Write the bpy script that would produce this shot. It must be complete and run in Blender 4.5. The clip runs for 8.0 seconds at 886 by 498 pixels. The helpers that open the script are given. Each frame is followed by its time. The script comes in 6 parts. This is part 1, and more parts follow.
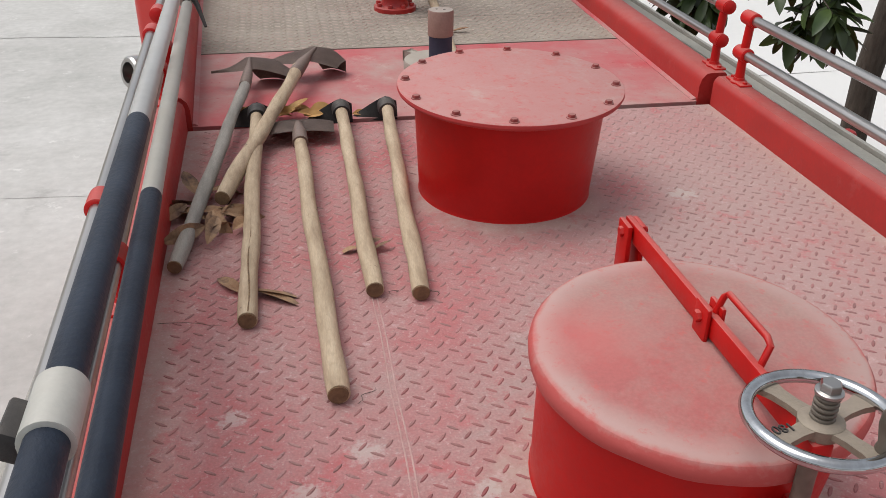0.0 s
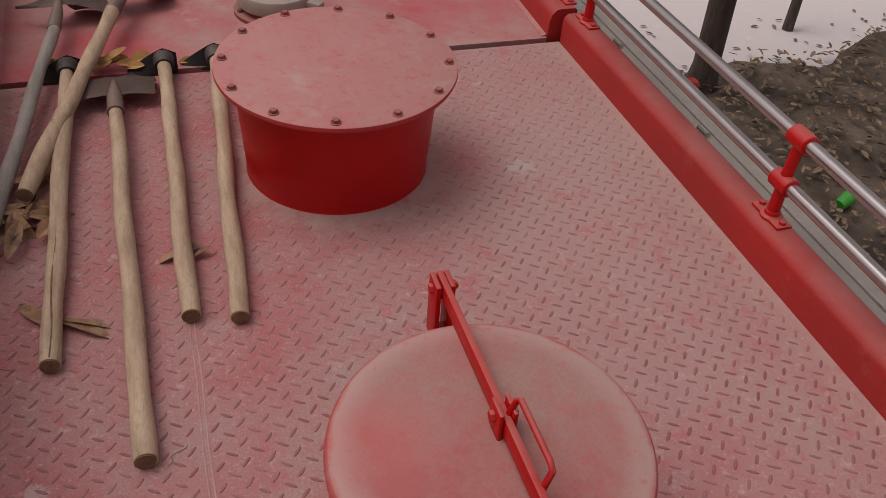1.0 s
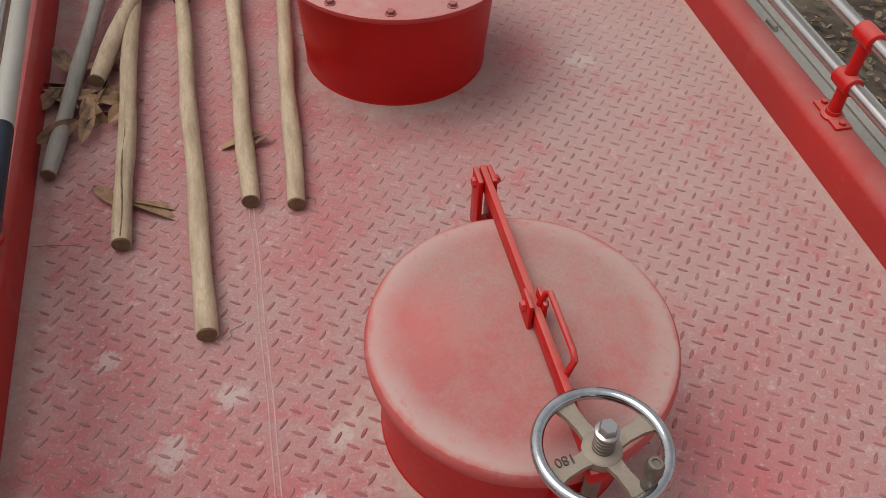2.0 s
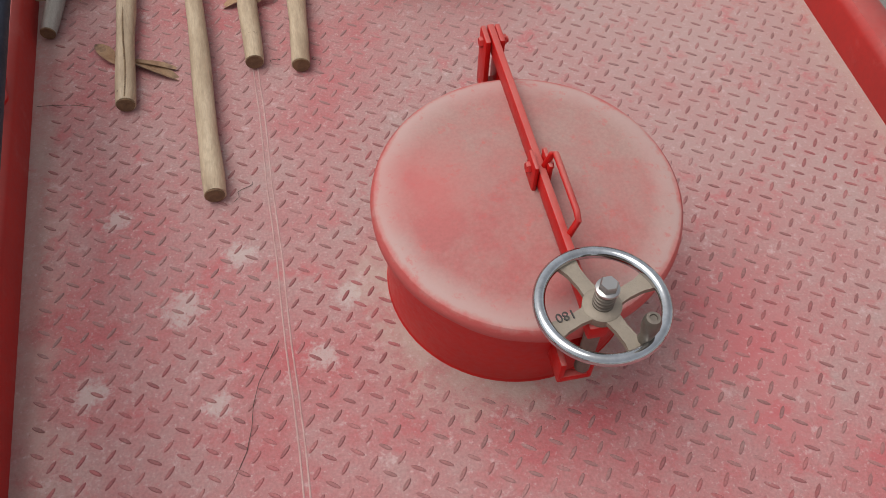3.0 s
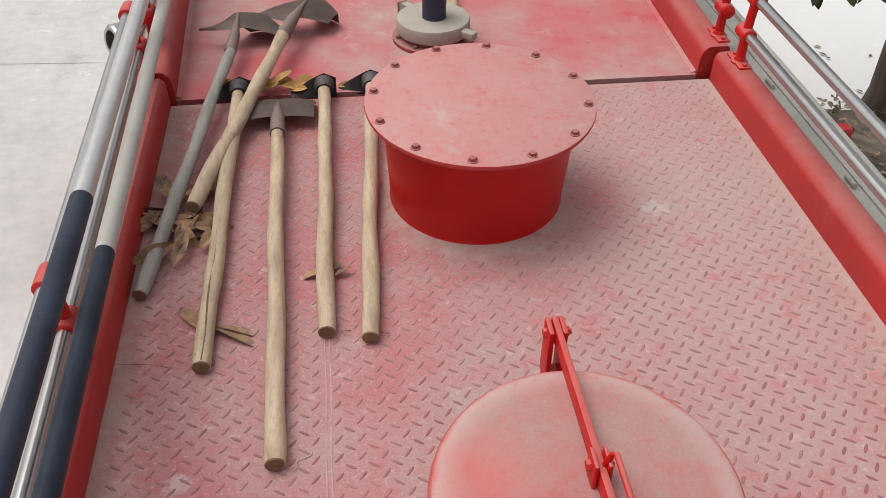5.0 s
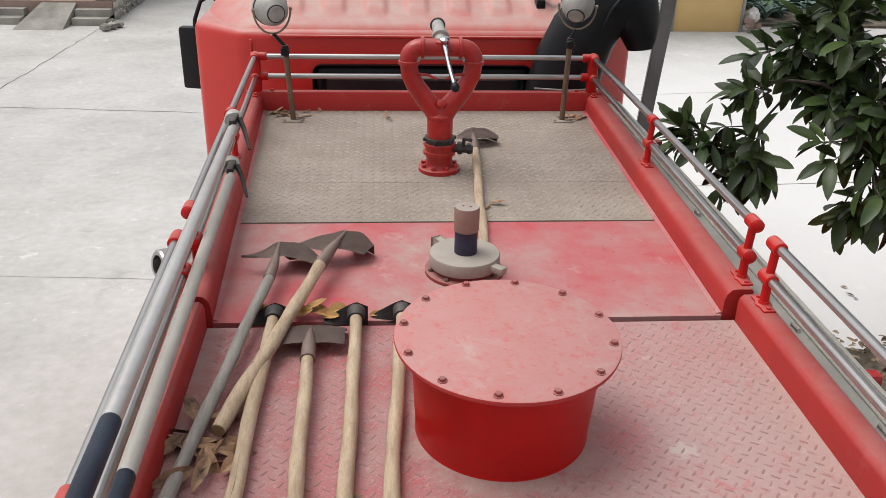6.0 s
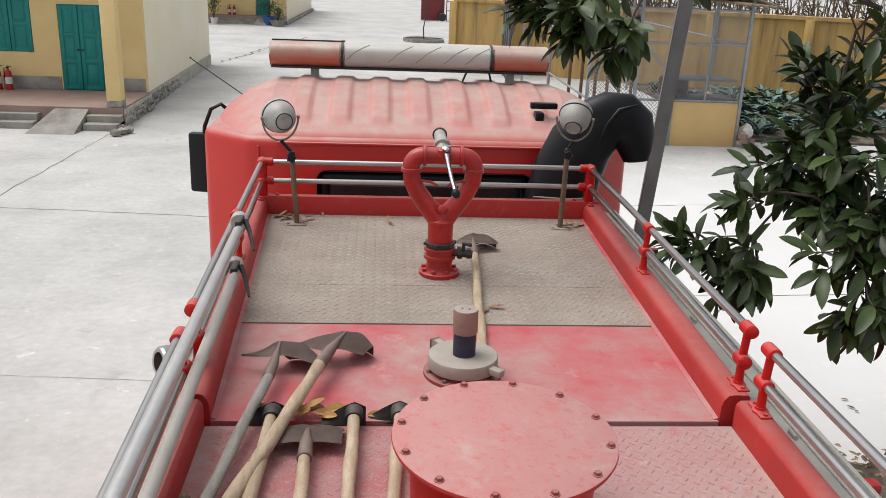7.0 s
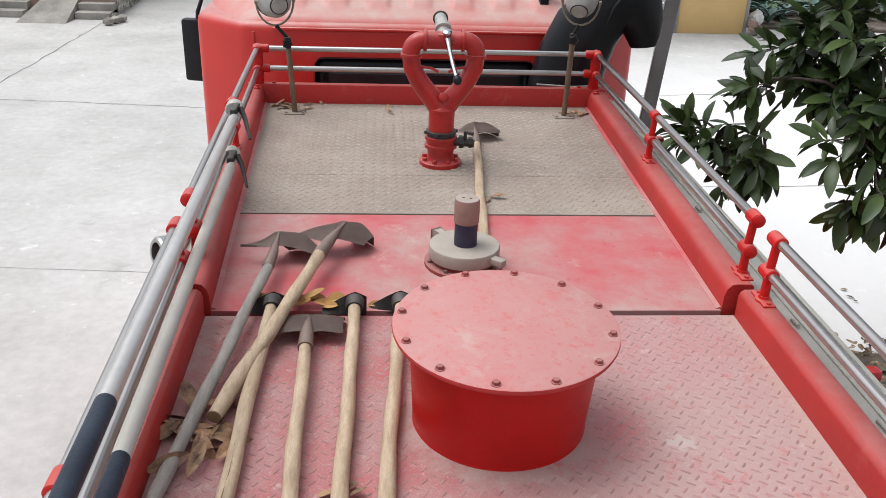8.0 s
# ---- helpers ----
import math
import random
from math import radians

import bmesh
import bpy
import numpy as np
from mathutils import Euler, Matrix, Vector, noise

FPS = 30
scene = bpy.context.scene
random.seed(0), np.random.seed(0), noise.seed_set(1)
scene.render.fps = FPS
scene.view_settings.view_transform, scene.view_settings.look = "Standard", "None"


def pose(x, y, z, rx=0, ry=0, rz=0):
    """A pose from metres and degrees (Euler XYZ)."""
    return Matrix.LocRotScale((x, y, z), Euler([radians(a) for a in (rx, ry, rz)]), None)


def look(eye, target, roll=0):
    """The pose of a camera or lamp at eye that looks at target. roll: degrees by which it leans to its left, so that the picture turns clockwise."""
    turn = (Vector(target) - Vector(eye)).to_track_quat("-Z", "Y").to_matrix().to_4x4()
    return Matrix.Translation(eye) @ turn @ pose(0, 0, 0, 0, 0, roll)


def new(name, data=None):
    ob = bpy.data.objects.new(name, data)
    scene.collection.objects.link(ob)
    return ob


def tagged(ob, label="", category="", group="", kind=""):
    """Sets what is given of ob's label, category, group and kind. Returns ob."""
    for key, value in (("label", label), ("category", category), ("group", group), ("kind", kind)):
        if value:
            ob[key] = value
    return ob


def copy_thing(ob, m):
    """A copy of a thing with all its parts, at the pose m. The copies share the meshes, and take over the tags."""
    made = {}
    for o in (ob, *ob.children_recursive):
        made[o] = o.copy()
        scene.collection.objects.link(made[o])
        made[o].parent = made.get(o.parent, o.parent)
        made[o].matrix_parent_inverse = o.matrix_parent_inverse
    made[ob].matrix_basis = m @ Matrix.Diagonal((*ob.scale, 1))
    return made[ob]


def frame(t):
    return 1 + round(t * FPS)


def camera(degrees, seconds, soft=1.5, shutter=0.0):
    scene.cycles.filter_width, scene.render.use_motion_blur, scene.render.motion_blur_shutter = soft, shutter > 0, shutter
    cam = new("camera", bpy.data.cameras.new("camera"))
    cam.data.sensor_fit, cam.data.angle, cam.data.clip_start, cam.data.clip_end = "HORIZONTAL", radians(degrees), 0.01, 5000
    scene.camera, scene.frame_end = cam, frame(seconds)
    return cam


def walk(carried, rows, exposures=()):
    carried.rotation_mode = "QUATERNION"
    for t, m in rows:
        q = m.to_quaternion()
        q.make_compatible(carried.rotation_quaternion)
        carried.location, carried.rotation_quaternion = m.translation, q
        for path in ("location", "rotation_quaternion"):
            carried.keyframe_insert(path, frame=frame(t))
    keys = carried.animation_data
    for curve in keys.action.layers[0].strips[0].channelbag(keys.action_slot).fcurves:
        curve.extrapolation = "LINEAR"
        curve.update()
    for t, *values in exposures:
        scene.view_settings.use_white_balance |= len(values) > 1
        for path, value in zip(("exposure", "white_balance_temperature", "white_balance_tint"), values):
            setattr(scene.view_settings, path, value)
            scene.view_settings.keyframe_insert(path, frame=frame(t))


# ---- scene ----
cam = camera(54.0, 8.0, soft=0.7)
PATH = [
    (0, (-0.470, -2.380, 3.584), (-0.152, -0.657, 2.620), 0.7),
    (0.5, (-0.385, -2.223, 3.778), (-0.115, -0.585, 2.662), -0.1),
    (1, (-0.297, -2.175, 3.841), (0.223, -0.721, 2.57), 4.4),
    (1.5, (-0.255, -2.193, 3.873), (0.16, -0.799, 2.501), 3.3),
    (2.8, (-0.266, -2.227, 3.883), (-0.003, -1.089, 2.26), 1.9),
    (3, (-0.263, -2.229, 3.88), (0.0, -1.132, 2.229), 2.2),
    (3.5, (-0.244, -2.24, 3.873), (0.012, -1.152, 2.214), 2.3),
    (4, (-0.245, -2.232, 3.874), (0.011, -1.056, 2.277), 2.7),
    (4.5, (-0.251, -2.207, 3.914), (-0.026, -0.889, 2.427), 1.2),
    (5, (-0.262, -2.202, 3.941), (-0.075, -0.675, 2.663), 0.6),
    (5.2, (-0.261, -2.195, 3.963), (-0.09, -0.606, 2.76), 0.3),
    (6.3, (-0.26, -2.228, 3.976), (-0.122, -0.376, 3.234), 1.8),
    (6.5, (-0.264, -2.24, 3.977), (-0.122, -0.369, 3.285), 2.0),
    (7, (-0.265, -2.261, 3.977), (-0.122, -0.365, 3.355), 2.2),
    (7.5, (-0.261, -2.257, 3.973), (-0.119, -0.368, 3.33), 2.3),
    (8, (-0.257, -2.217, 3.948), (-0.117, -0.412, 3.097), 2.1),
]
walk(cam, [(t, look(eye, target, roll)) for t, eye, target, roll in PATH], [
    (0, 0.13, 6380, 10), (0.5, -0.12, 6650, 12), (1.0, -0.60, 7150, 27), (1.5, -0.35, 6750, 15), (1.7, -0.22, 6700, 12), (3.0, 0.05, 6440, 10), (3.5, 0.05, 6460, 10), (4.5, 0.13, 6460, 10),
    (5.0, 0.26, 6450, 10), (6.3, 0.28, 6440, 10), (6.5, 0.28, 6420, 10), (7.5, 0.40, 6350, 10), (8.0, 0.46, 6200, 10)])

# ---------- sky and sun ----------
world = bpy.data.worlds.new("sky")
scene.world = world
world.use_nodes = True
wn = world.node_tree
wn.nodes.clear()
w_out = wn.nodes.new("ShaderNodeOutputWorld")
w_bg = wn.nodes.new("ShaderNodeBackground")
w_sky = wn.nodes.new("ShaderNodeTexSky")
w_sat = wn.nodes.new("ShaderNodeHueSaturation")
w_sky.sky_type = "NISHITA"
w_sky.sun_disc = False
w_sky.sun_elevation = radians(66)
w_sky.sun_rotation = radians(-70)
w_sky.dust_density = 4.0
w_sat.inputs["Saturation"].default_value = 0.22
w_bg.inputs["Strength"].default_value = 0.15
wn.links.new(w_sky.outputs["Color"], w_sat.inputs["Color"])
wn.links.new(w_sat.outputs["Color"], w_bg.inputs["Color"])
wn.links.new(w_bg.outputs["Background"], w_out.inputs["Surface"])
sun_data = bpy.data.lights.new("sun", "SUN")
sun_data.energy, sun_data.angle, sun_data.color = 1.0, radians(48), (1.0, 0.97, 0.92)
sun = new("sun", sun_data)
sun.matrix_world = look((-4.5, 1.5, 13), (0, 0, 2))


# ---------- materials ----------
def ramp_node(nt, stops):
    r = nt.nodes.new("ShaderNodeValToRGB")
    e = r.color_ramp.elements
    while len(e) < len(stops):
        e.new(0.5)
    for k, (pos, col) in enumerate(stops):
        e[k].position, e[k].color = pos, (*col, 1)
    return r


def noise_node(nt, vec, scale, detail=4, rough=0.6, stretch=None):
    if stretch:
        mp = nt.nodes.new("ShaderNodeMapping")
        mp.inputs["Scale"].default_value = stretch
        nt.links.new(vec, mp.inputs["Vector"])
        vec = mp.outputs["Vector"]
    n = nt.nodes.new("ShaderNodeTexNoise")
    n.inputs["Scale"].default_value, n.inputs["Detail"].default_value, n.inputs["Roughness"].default_value = scale, detail, rough
    nt.links.new(vec, n.inputs["Vector"])
    return n.outputs["Fac"]


def blend(nt, fac, a, b, mode="MIX"):
    m = nt.nodes.new("ShaderNodeMix")
    m.data_type, m.blend_type = "RGBA", mode
    for sock, v in ((m.inputs["Factor"], fac), (m.inputs[6], a), (m.inputs[7], b)):
        if isinstance(v, (int, float)):
            sock.default_value = v
        elif isinstance(v, tuple):
            sock.default_value = (*v, 1)
        else:
            nt.links.new(v, sock)
    return m.outputs[2]


def surface(name, big, fine=None, big_scale=3.0, fine_scale=60.0, lo=0.35, hi=0.65, fine_mix=0.25, rough=0.6, rough_var=0.15,
            metal=0.0, bump=0.2, bump_scale=None, stretch=None, dust=None, dust_amount=0.0, island=0.0, spots=None, spot_scale=9.0,
            spot_at=(0.6, 0.68), coat=0.0, detail=5, grain=0.62, tone_patches=(), flecks=(), scuffs=(), dust_flecks=False, dust_from=(0.35, 0.95), gloss=0.5, dust_min=0.45, ragged=0.22):
    """A node material: two colours in large blotches, a fine grain over them, spots, dust on what faces up, and a fine relief."""
    m = bpy.data.materials.new(name)
    m.use_nodes = True
    nt = m.node_tree
    b = nt.nodes["Principled BSDF"]
    vec = nt.nodes.new("ShaderNodeTexCoord").outputs["Object"]
    f_big = noise_node(nt, vec, big_scale, detail, grain, stretch)
    f_fine = noise_node(nt, vec, fine_scale, 3, 0.6, stretch)
    r = ramp_node(nt, [(lo, big[0]), (hi, big[1])] if len(big) == 2 else [(lo, big[0]), ((lo + hi) / 2, big[1]), (hi, big[2])])
    nt.links.new(f_big, r.inputs["Fac"])
    col = r.outputs["Color"]
    g = ramp_node(nt, [(0.3, (0.45, 0.45, 0.45)), (0.7, (1.0, 1.0, 1.0))])
    nt.links.new(f_fine, g.inputs["Fac"])
    col = blend(nt, fine_mix, col, g.outputs["Color"], "MULTIPLY")
    if spots:
        s = ramp_node(nt, [(spot_at[0], (0, 0, 0)), (spot_at[1], (1, 1, 1))])
        nt.links.new(noise_node(nt, vec, spot_scale, 6, 0.7, stretch), s.inputs["Fac"])
        col = blend(nt, s.outputs["Color"], col, spots)
    for x, y, sx, sy, inner, outer, tone in tone_patches:  # dust along edges and round feet, also redder and paler patches
        mp = nt.nodes.new("ShaderNodeMapping")
        mp.inputs["Location"].default_value, mp.inputs["Scale"].default_value = (-x * sx, -y * sy, 0), (sx, sy, 0)
        ln = nt.nodes.new("ShaderNodeVectorMath")
        ln.operation = "LENGTH"
        nt.links.new(vec, mp.inputs["Vector"])
        nt.links.new(mp.outputs["Vector"], ln.inputs[0])
        sh = nt.nodes.new("ShaderNodeMath")
        sh.operation = "MULTIPLY_ADD"
        nt.links.new(noise_node(nt, vec, 16, 6, 0.7), sh.inputs[0])
        sh.inputs[1].default_value = ragged
        nt.links.new(ln.outputs["Value"], sh.inputs[2])
        rp = nt.nodes.new("ShaderNodeMapRange")
        rp.inputs["From Min"].default_value, rp.inputs["From Max"].default_value = outer + ragged / 2, inner + ragged / 2
        rp.inputs["To Max"].default_value = 0.8
        nt.links.new(sh.outputs[0], rp.inputs["Value"])
        col = blend(nt, rp.outputs["Result"], col, tone)
    for x, y, r, tone in scuffs:  # pale scuffed patches with ragged, broken edges
        mp = nt.nodes.new("ShaderNodeMapping")
        mp.inputs["Location"].default_value, mp.inputs["Scale"].default_value = (-x, -y, 0), (1, 1, 0)
        ln = nt.nodes.new("ShaderNodeVectorMath")
        ln.operation = "LENGTH"
        nt.links.new(vec, mp.inputs["Vector"])
        nt.links.new(mp.outputs["Vector"], ln.inputs[0])
        sh = nt.nodes.new("ShaderNodeMath")
        sh.operation = "MULTIPLY_ADD"
        nt.links.new(noise_node(nt, vec, 75, 7, 0.75), sh.inputs[0])
        sh.inputs[1].default_value = r * 3.2
        nt.links.new(ln.outputs["Value"], sh.inputs[2])
        rp = nt.nodes.new("ShaderNodeMapRange")
        rp.inputs["From Min"].default_value, rp.inputs["From Max"].default_value, rp.inputs["To Max"].default_value = r * 2.5, r * 1.95, 0.62
        nt.links.new(sh.outputs[0], rp.inputs["Value"])
        col = blend(nt, rp.outputs["Result"], col, tone)
    for tone, f_scale, f_lo, f_hi, f_mix in flecks:  # small chips, pits and rubbed patches
        fl = ramp_node(nt, [(f_lo, (0, 0, 0)), (f_hi, (f_mix,) * 3)])
        nt.links.new(noise_node(nt, vec, f_scale, 8, 0.72), fl.inputs["Fac"])
        col = blend(nt, fl.outputs["Color"], col, tone)
    if dust:
        geo = nt.nodes.new("ShaderNodeNewGeometry")
        sep = nt.nodes.new("ShaderNodeSeparateXYZ")
        nt.links.new(geo.outputs["Normal"], sep.inputs[0])
        up = nt.nodes.new("ShaderNodeMapRange")
        up.inputs["From Min"].default_value, up.inputs["From Max"].default_value, up.inputs["To Max"].default_value = *dust_from, dust_amount
        nt.links.new(sep.outputs["Z"], up.inputs["Value"])
        patch = ramp_node(nt, [(0.3, (dust_min,) * 3), (0.62, (1, 1, 1))])
        nt.links.new(noise_node(nt, vec, 7.0, 5, 0.65), patch.inputs["Fac"])
        tone = dust
        if dust_flecks:
            for t2, f_scale, f_lo, f_hi in (((0.52, 0.12, 0.11), 4.5, 0.56, 0.70), ((0.50, 0.12, 0.11), 48, 0.53, 0.66), ((0.45, 0.33, 0.29), 11, 0.55, 0.68), ((0.13, 0.05, 0.05), 55, 0.70, 0.73)):
                fl = ramp_node(nt, [(f_lo, (0, 0, 0)), (f_hi, (0.75,) * 3)])
                nt.links.new(noise_node(nt, vec, f_scale, 8, 0.7), fl.inputs["Fac"])
                tone = blend(nt, fl.outputs["Color"], tone, t2)
        col = blend(nt, blend(nt, 1.0, up.outputs["Result"], patch.outputs["Color"], "MULTIPLY"), col, tone)
    if island:
        geo2 = nt.nodes.new("ShaderNodeNewGeometry")
        obi = nt.nodes.new("ShaderNodeObjectInfo")
        add = nt.nodes.new("ShaderNodeMath")
        add.operation = "ADD"
        nt.links.new(geo2.outputs["Random Per Island"], add.inputs[0])
        nt.links.new(obi.outputs["Random"], add.inputs[1])
        fr = nt.nodes.new("ShaderNodeMath")
        fr.operation = "FRACT"
        nt.links.new(add.outputs[0], fr.inputs[0])
        v = ramp_node(nt, [(0.0, (1 - island,) * 3), (1.0, (1.0,) * 3)])
        nt.links.new(fr.outputs[0], v.inputs["Fac"])
        col = blend(nt, 1.0, col, v.outputs["Color"], "MULTIPLY")
    nt.links.new(col, b.inputs["Base Color"])
    rr = nt.nodes.new("ShaderNodeMapRange")
    rr.inputs["To Min"].default_value, rr.inputs["To Max"].default_value = max(0.03, rough - rough_var), min(1.0, rough + rough_var)
    nt.links.new(f_fine if bump_scale is None else f_big, rr.inputs["Value"])
    nt.links.new(rr.outputs["Result"], b.inputs["Roughness"])
    b.inputs["Metallic"].default_value = metal
    b.inputs["Coat Weight"].default_value = coat
    b.inputs["Specular IOR Level"].default_value = gloss
    if bump:
        bp = nt.nodes.new("ShaderNodeBump")
        bp.inputs["Strength"].default_value, bp.inputs["Distance"].default_value = bump, 0.004
        h = f_fine if bump_scale is None else noise_node(nt, vec, bump_scale, 6, 0.65, stretch)
        nt.links.new(h, bp.inputs["Height"])
        nt.links.new(bp.outputs["Normal"], b.inputs["Normal"])
    return m


DUST = (0.40, 0.32, 0.26)
RED = surface("red_paint", [(0.54, 0.008, 0.006), (0.43, 0.007, 0.006)], big_scale=4, fine_scale=90, fine_mix=0.18, rough=0.42, bump=0.05, dust=(0.45, 0.20, 0.17), dust_amount=0.55, gloss=0.28)
LID_RED = surface("dusty_red_lid", [(0.43, 0.135, 0.125), (0.415, 0.19, 0.17), (0.395, 0.235, 0.205)], big_scale=5, detail=9, grain=0.7, fine_scale=200, lo=0.38, hi=0.62, fine_mix=0.28, rough=0.64, bump=0.07, ragged=0.022, gloss=0.3,
                  flecks=(((0.50, 0.11, 0.10), 48, 0.56, 0.68, 0.6), ((0.13, 0.05, 0.05), 60, 0.71, 0.74, 0.8)),
                  tone_patches=((0.02, -1.534, 1, 1, 0.20, 0.165, (0.46, 0.305, 0.275)), (-0.115, -1.50, 1, 1, -0.03, 0.10, (0.52, 0.13, 0.12)), (0.02, -1.534, 1, 1, 0.2135, 0.2045, (0.46, 0.04, 0.036))))
SCUFF = (0.47, 0.41, 0.375)
DECK_RED = surface("dusty_red_deck", [(0.46, 0.122, 0.125), (0.445, 0.208, 0.20), (0.425, 0.285, 0.262)], big_scale=3.2, detail=10, grain=0.74, fine_scale=230, lo=0.36, hi=0.66, fine_mix=0.5, rough=0.74, bump=0.16, ragged=0.26,
                   tone_patches=((0.55, -0.7, 0.75, 0.42, 0.10, 0.52, (0.405, 0.28, 0.255)), (0.02, -1.0, 1, 0, 0.80, 0.69, (0.44, 0.33, 0.285)), (0.02, -1.52, 1, 1, 0.19, 0.25, (0.42, 0.32, 0.27)), (0.023, -0.52, 1, 1, 0.20, 0.27, (0.43, 0.32, 0.275)), (0.35, -1.72, 1, 0.8, 0.02, 0.15, (0.46, 0.12, 0.125)), (0.30, -0.55, 1, 0.8, 0.0, 0.12, (0.47, 0.15, 0.15))),
                   scuffs=((-0.596, -1.286, 0.030, SCUFF), (-0.402, -1.395, 0.036, SCUFF), (-0.495, -1.476, 0.048, SCUFF), (-0.632, -1.602, 0.034, SCUFF), (-0.451, -1.659, 0.030, SCUFF), (-0.29, -1.603, 0.034, SCUFF), (-0.24, -1.50, 0.030, SCUFF), (-0.43, -1.22, 0.030, SCUFF), (0.44, -0.62, 0.05, SCUFF)),
                   flecks=(((0.45, 0.085, 0.095), 19, 0.55, 0.67, 0.55), ((0.52, 0.385, 0.36), 34, 0.58, 0.70, 0.7), ((0.56, 0.44, 0.41), 120, 0.56, 0.66, 0.5), ((0.26, 0.06, 0.06), 150, 0.60, 0.68, 0.5), ((0.14, 0.05, 0.05), 75, 0.685, 0.73, 0.8)))
BOLT_RED = surface("dirty_red_bolt", [(0.30, 0.04, 0.035), (0.22, 0.05, 0.045)], big_scale=30, fine_scale=200, rough=0.65, bump=0.1, dust=(0.36, 0.2, 0.17), dust_amount=0.6)
LID_PALE = surface("pale_dusty_lid", [(0.50, 0.04, 0.035), (0.42, 0.03, 0.03)], big_scale=4, fine_scale=150, fine_mix=0.16, rough=0.6, bump=0.05, dust=(0.455, 0.225, 0.205), dust_amount=0.97, dust_min=0.82, dust_flecks=True)
MON_RED = surface("grimy_red_casting", [(0.50, 0.020, 0.014), (0.34, 0.014, 0.012)], big_scale=9, fine_scale=120, fine_mix=0.3, rough=0.36, bump=0.12, spots=(0.06, 0.015, 0.012), spot_scale=14, spot_at=(0.60, 0.72), dust=(0.42, 0.16, 0.13), dust_amount=0.45)
WELD = surface("pale_weld", [(0.54, 0.36, 0.33), (0.46, 0.26, 0.24)], big_scale=20, fine_scale=200, rough=0.7, bump=0.2)
CAB_ROOF = surface("dusty_cab_roof", [(0.55, 0.05, 0.04), (0.47, 0.05, 0.04)], big_scale=2, fine_scale=90, fine_mix=0.12, rough=0.55, bump=0.04, dust=(0.48, 0.33, 0.285), dust_amount=1.0, dust_min=0.6, dust_from=(0.62, 0.97), flecks=(((0.50, 0.07, 0.06), 6, 0.58, 0.72, 0.5),))
PLATE_RED = surface("smooth_red_plate", [(0.49, 0.075, 0.085), (0.46, 0.165, 0.16), (0.43, 0.29, 0.255)], big_scale=2.1, detail=9, grain=0.66, fine_scale=150, lo=0.38, hi=0.66, fine_mix=0.22, rough=0.64, bump=0.06, flecks=(((0.36, 0.03, 0.03), 48, 0.625, 0.67, 0.85), ((0.50, 0.36, 0.31), 9, 0.60, 0.70, 0.5), ((0.16, 0.09, 0.07), 90, 0.71, 0.74, 0.8)))
TREAD = surface("worn_tread", [(0.42, 0.125, 0.125), (0.42, 0.225, 0.21)], big_scale=5, fine_scale=260, fine_mix=0.5, rough=0.66, bump=0.16, island=0.30, ragged=0.3, tone_patches=((0.3, -0.3, 0.35, 0.62, 0.20, 0.62, (0.45, 0.29, 0.265)),), flecks=(((0.10, 0.05, 0.045), 190, 0.62, 0.69, 0.7), ((0.50, 0.37, 0.34), 120, 0.60, 0.70, 0.7)))
CURB_RED = surface("dusty_curb_red", [(0.47, 0.030, 0.025), (0.37, 0.030, 0.026)], big_scale=3, detail=8, fine_scale=110, fine_mix=0.25, rough=0.5, bump=0.06, dust=(0.42, 0.17, 0.15), dust_amount=0.6, gloss=0.28, flecks=(((0.45, 0.22, 0.19), 14, 0.56, 0.74, 0.22), ((0.12, 0.03, 0.03), 60, 0.69, 0.73, 0.8)))
DECK_DUST = surface("dust_covered_plate", [(0.27, 0.225, 0.182), (0.345, 0.297, 0.244)], big_scale=3.5, fine_scale=130, fine_mix=0.25, rough=0.85, bump=0.15, spots=(0.30, 0.24, 0.17), spot_scale=5, spot_at=(0.58, 0.75))
TREAD_DUST = surface("dusty_tread", [(0.41, 0.29, 0.245), (0.46, 0.385, 0.32)], big_scale=4, fine_scale=130, fine_mix=0.3, rough=0.7, bump=0.1, island=0.2)
STEEL = surface("stainless_steel", [(0.50, 0.48, 0.46), (0.42, 0.405, 0.39)], big_scale=4, fine_scale=30, fine_mix=0.06, rough=0.30, rough_var=0.04, metal=1.0, bump=0.0)
CHROME = surface("chrome", [(0.62, 0.64, 0.66), (0.46, 0.46, 0.46)], big_scale=24, fine_scale=60, fine_mix=0.25, rough=0.09, rough_var=0.05, metal=1.0, bump=0.0)
ALU = surface("dull_aluminium", [(0.66, 0.66, 0.64), (0.54, 0.54, 0.52)], big_scale=6, fine_scale=60, fine_mix=0.18, rough=0.4, metal=0.8, bump=0.0, dust=DUST, dust_amount=0.25)
ALU_GREY = surface("dusty_grey_tube", [(0.52, 0.52, 0.48), (0.42, 0.42, 0.38)], big_scale=6, fine_scale=200, fine_mix=0.2, rough=0.6, metal=0.35, bump=0.05, dust=DUST, dust_amount=0.35)
SLEEVE = surface("dark_blue_sleeve", [(0.010, 0.016, 0.030), (0.022, 0.032, 0.052)], big_scale=10, fine_scale=140, fine_mix=0.4, rough=0.55, bump=0.25, gloss=0.3)
RUBBER = surface("black_rubber_sleeve", [(0.016, 0.021, 0.028), (0.03, 0.036, 0.045)], big_scale=8, fine_scale=260, fine_mix=0.4, rough=0.66, bump=0.3, dust=(0.10, 0.10, 0.10), dust_amount=0.3)
BLACK = surface("black_plastic", [(0.005, 0.0055, 0.007), (0.009, 0.0095, 0.012)], big_scale=5, fine_scale=120, fine_mix=0.3, rough=0.42, bump=0.05, gloss=0.3)
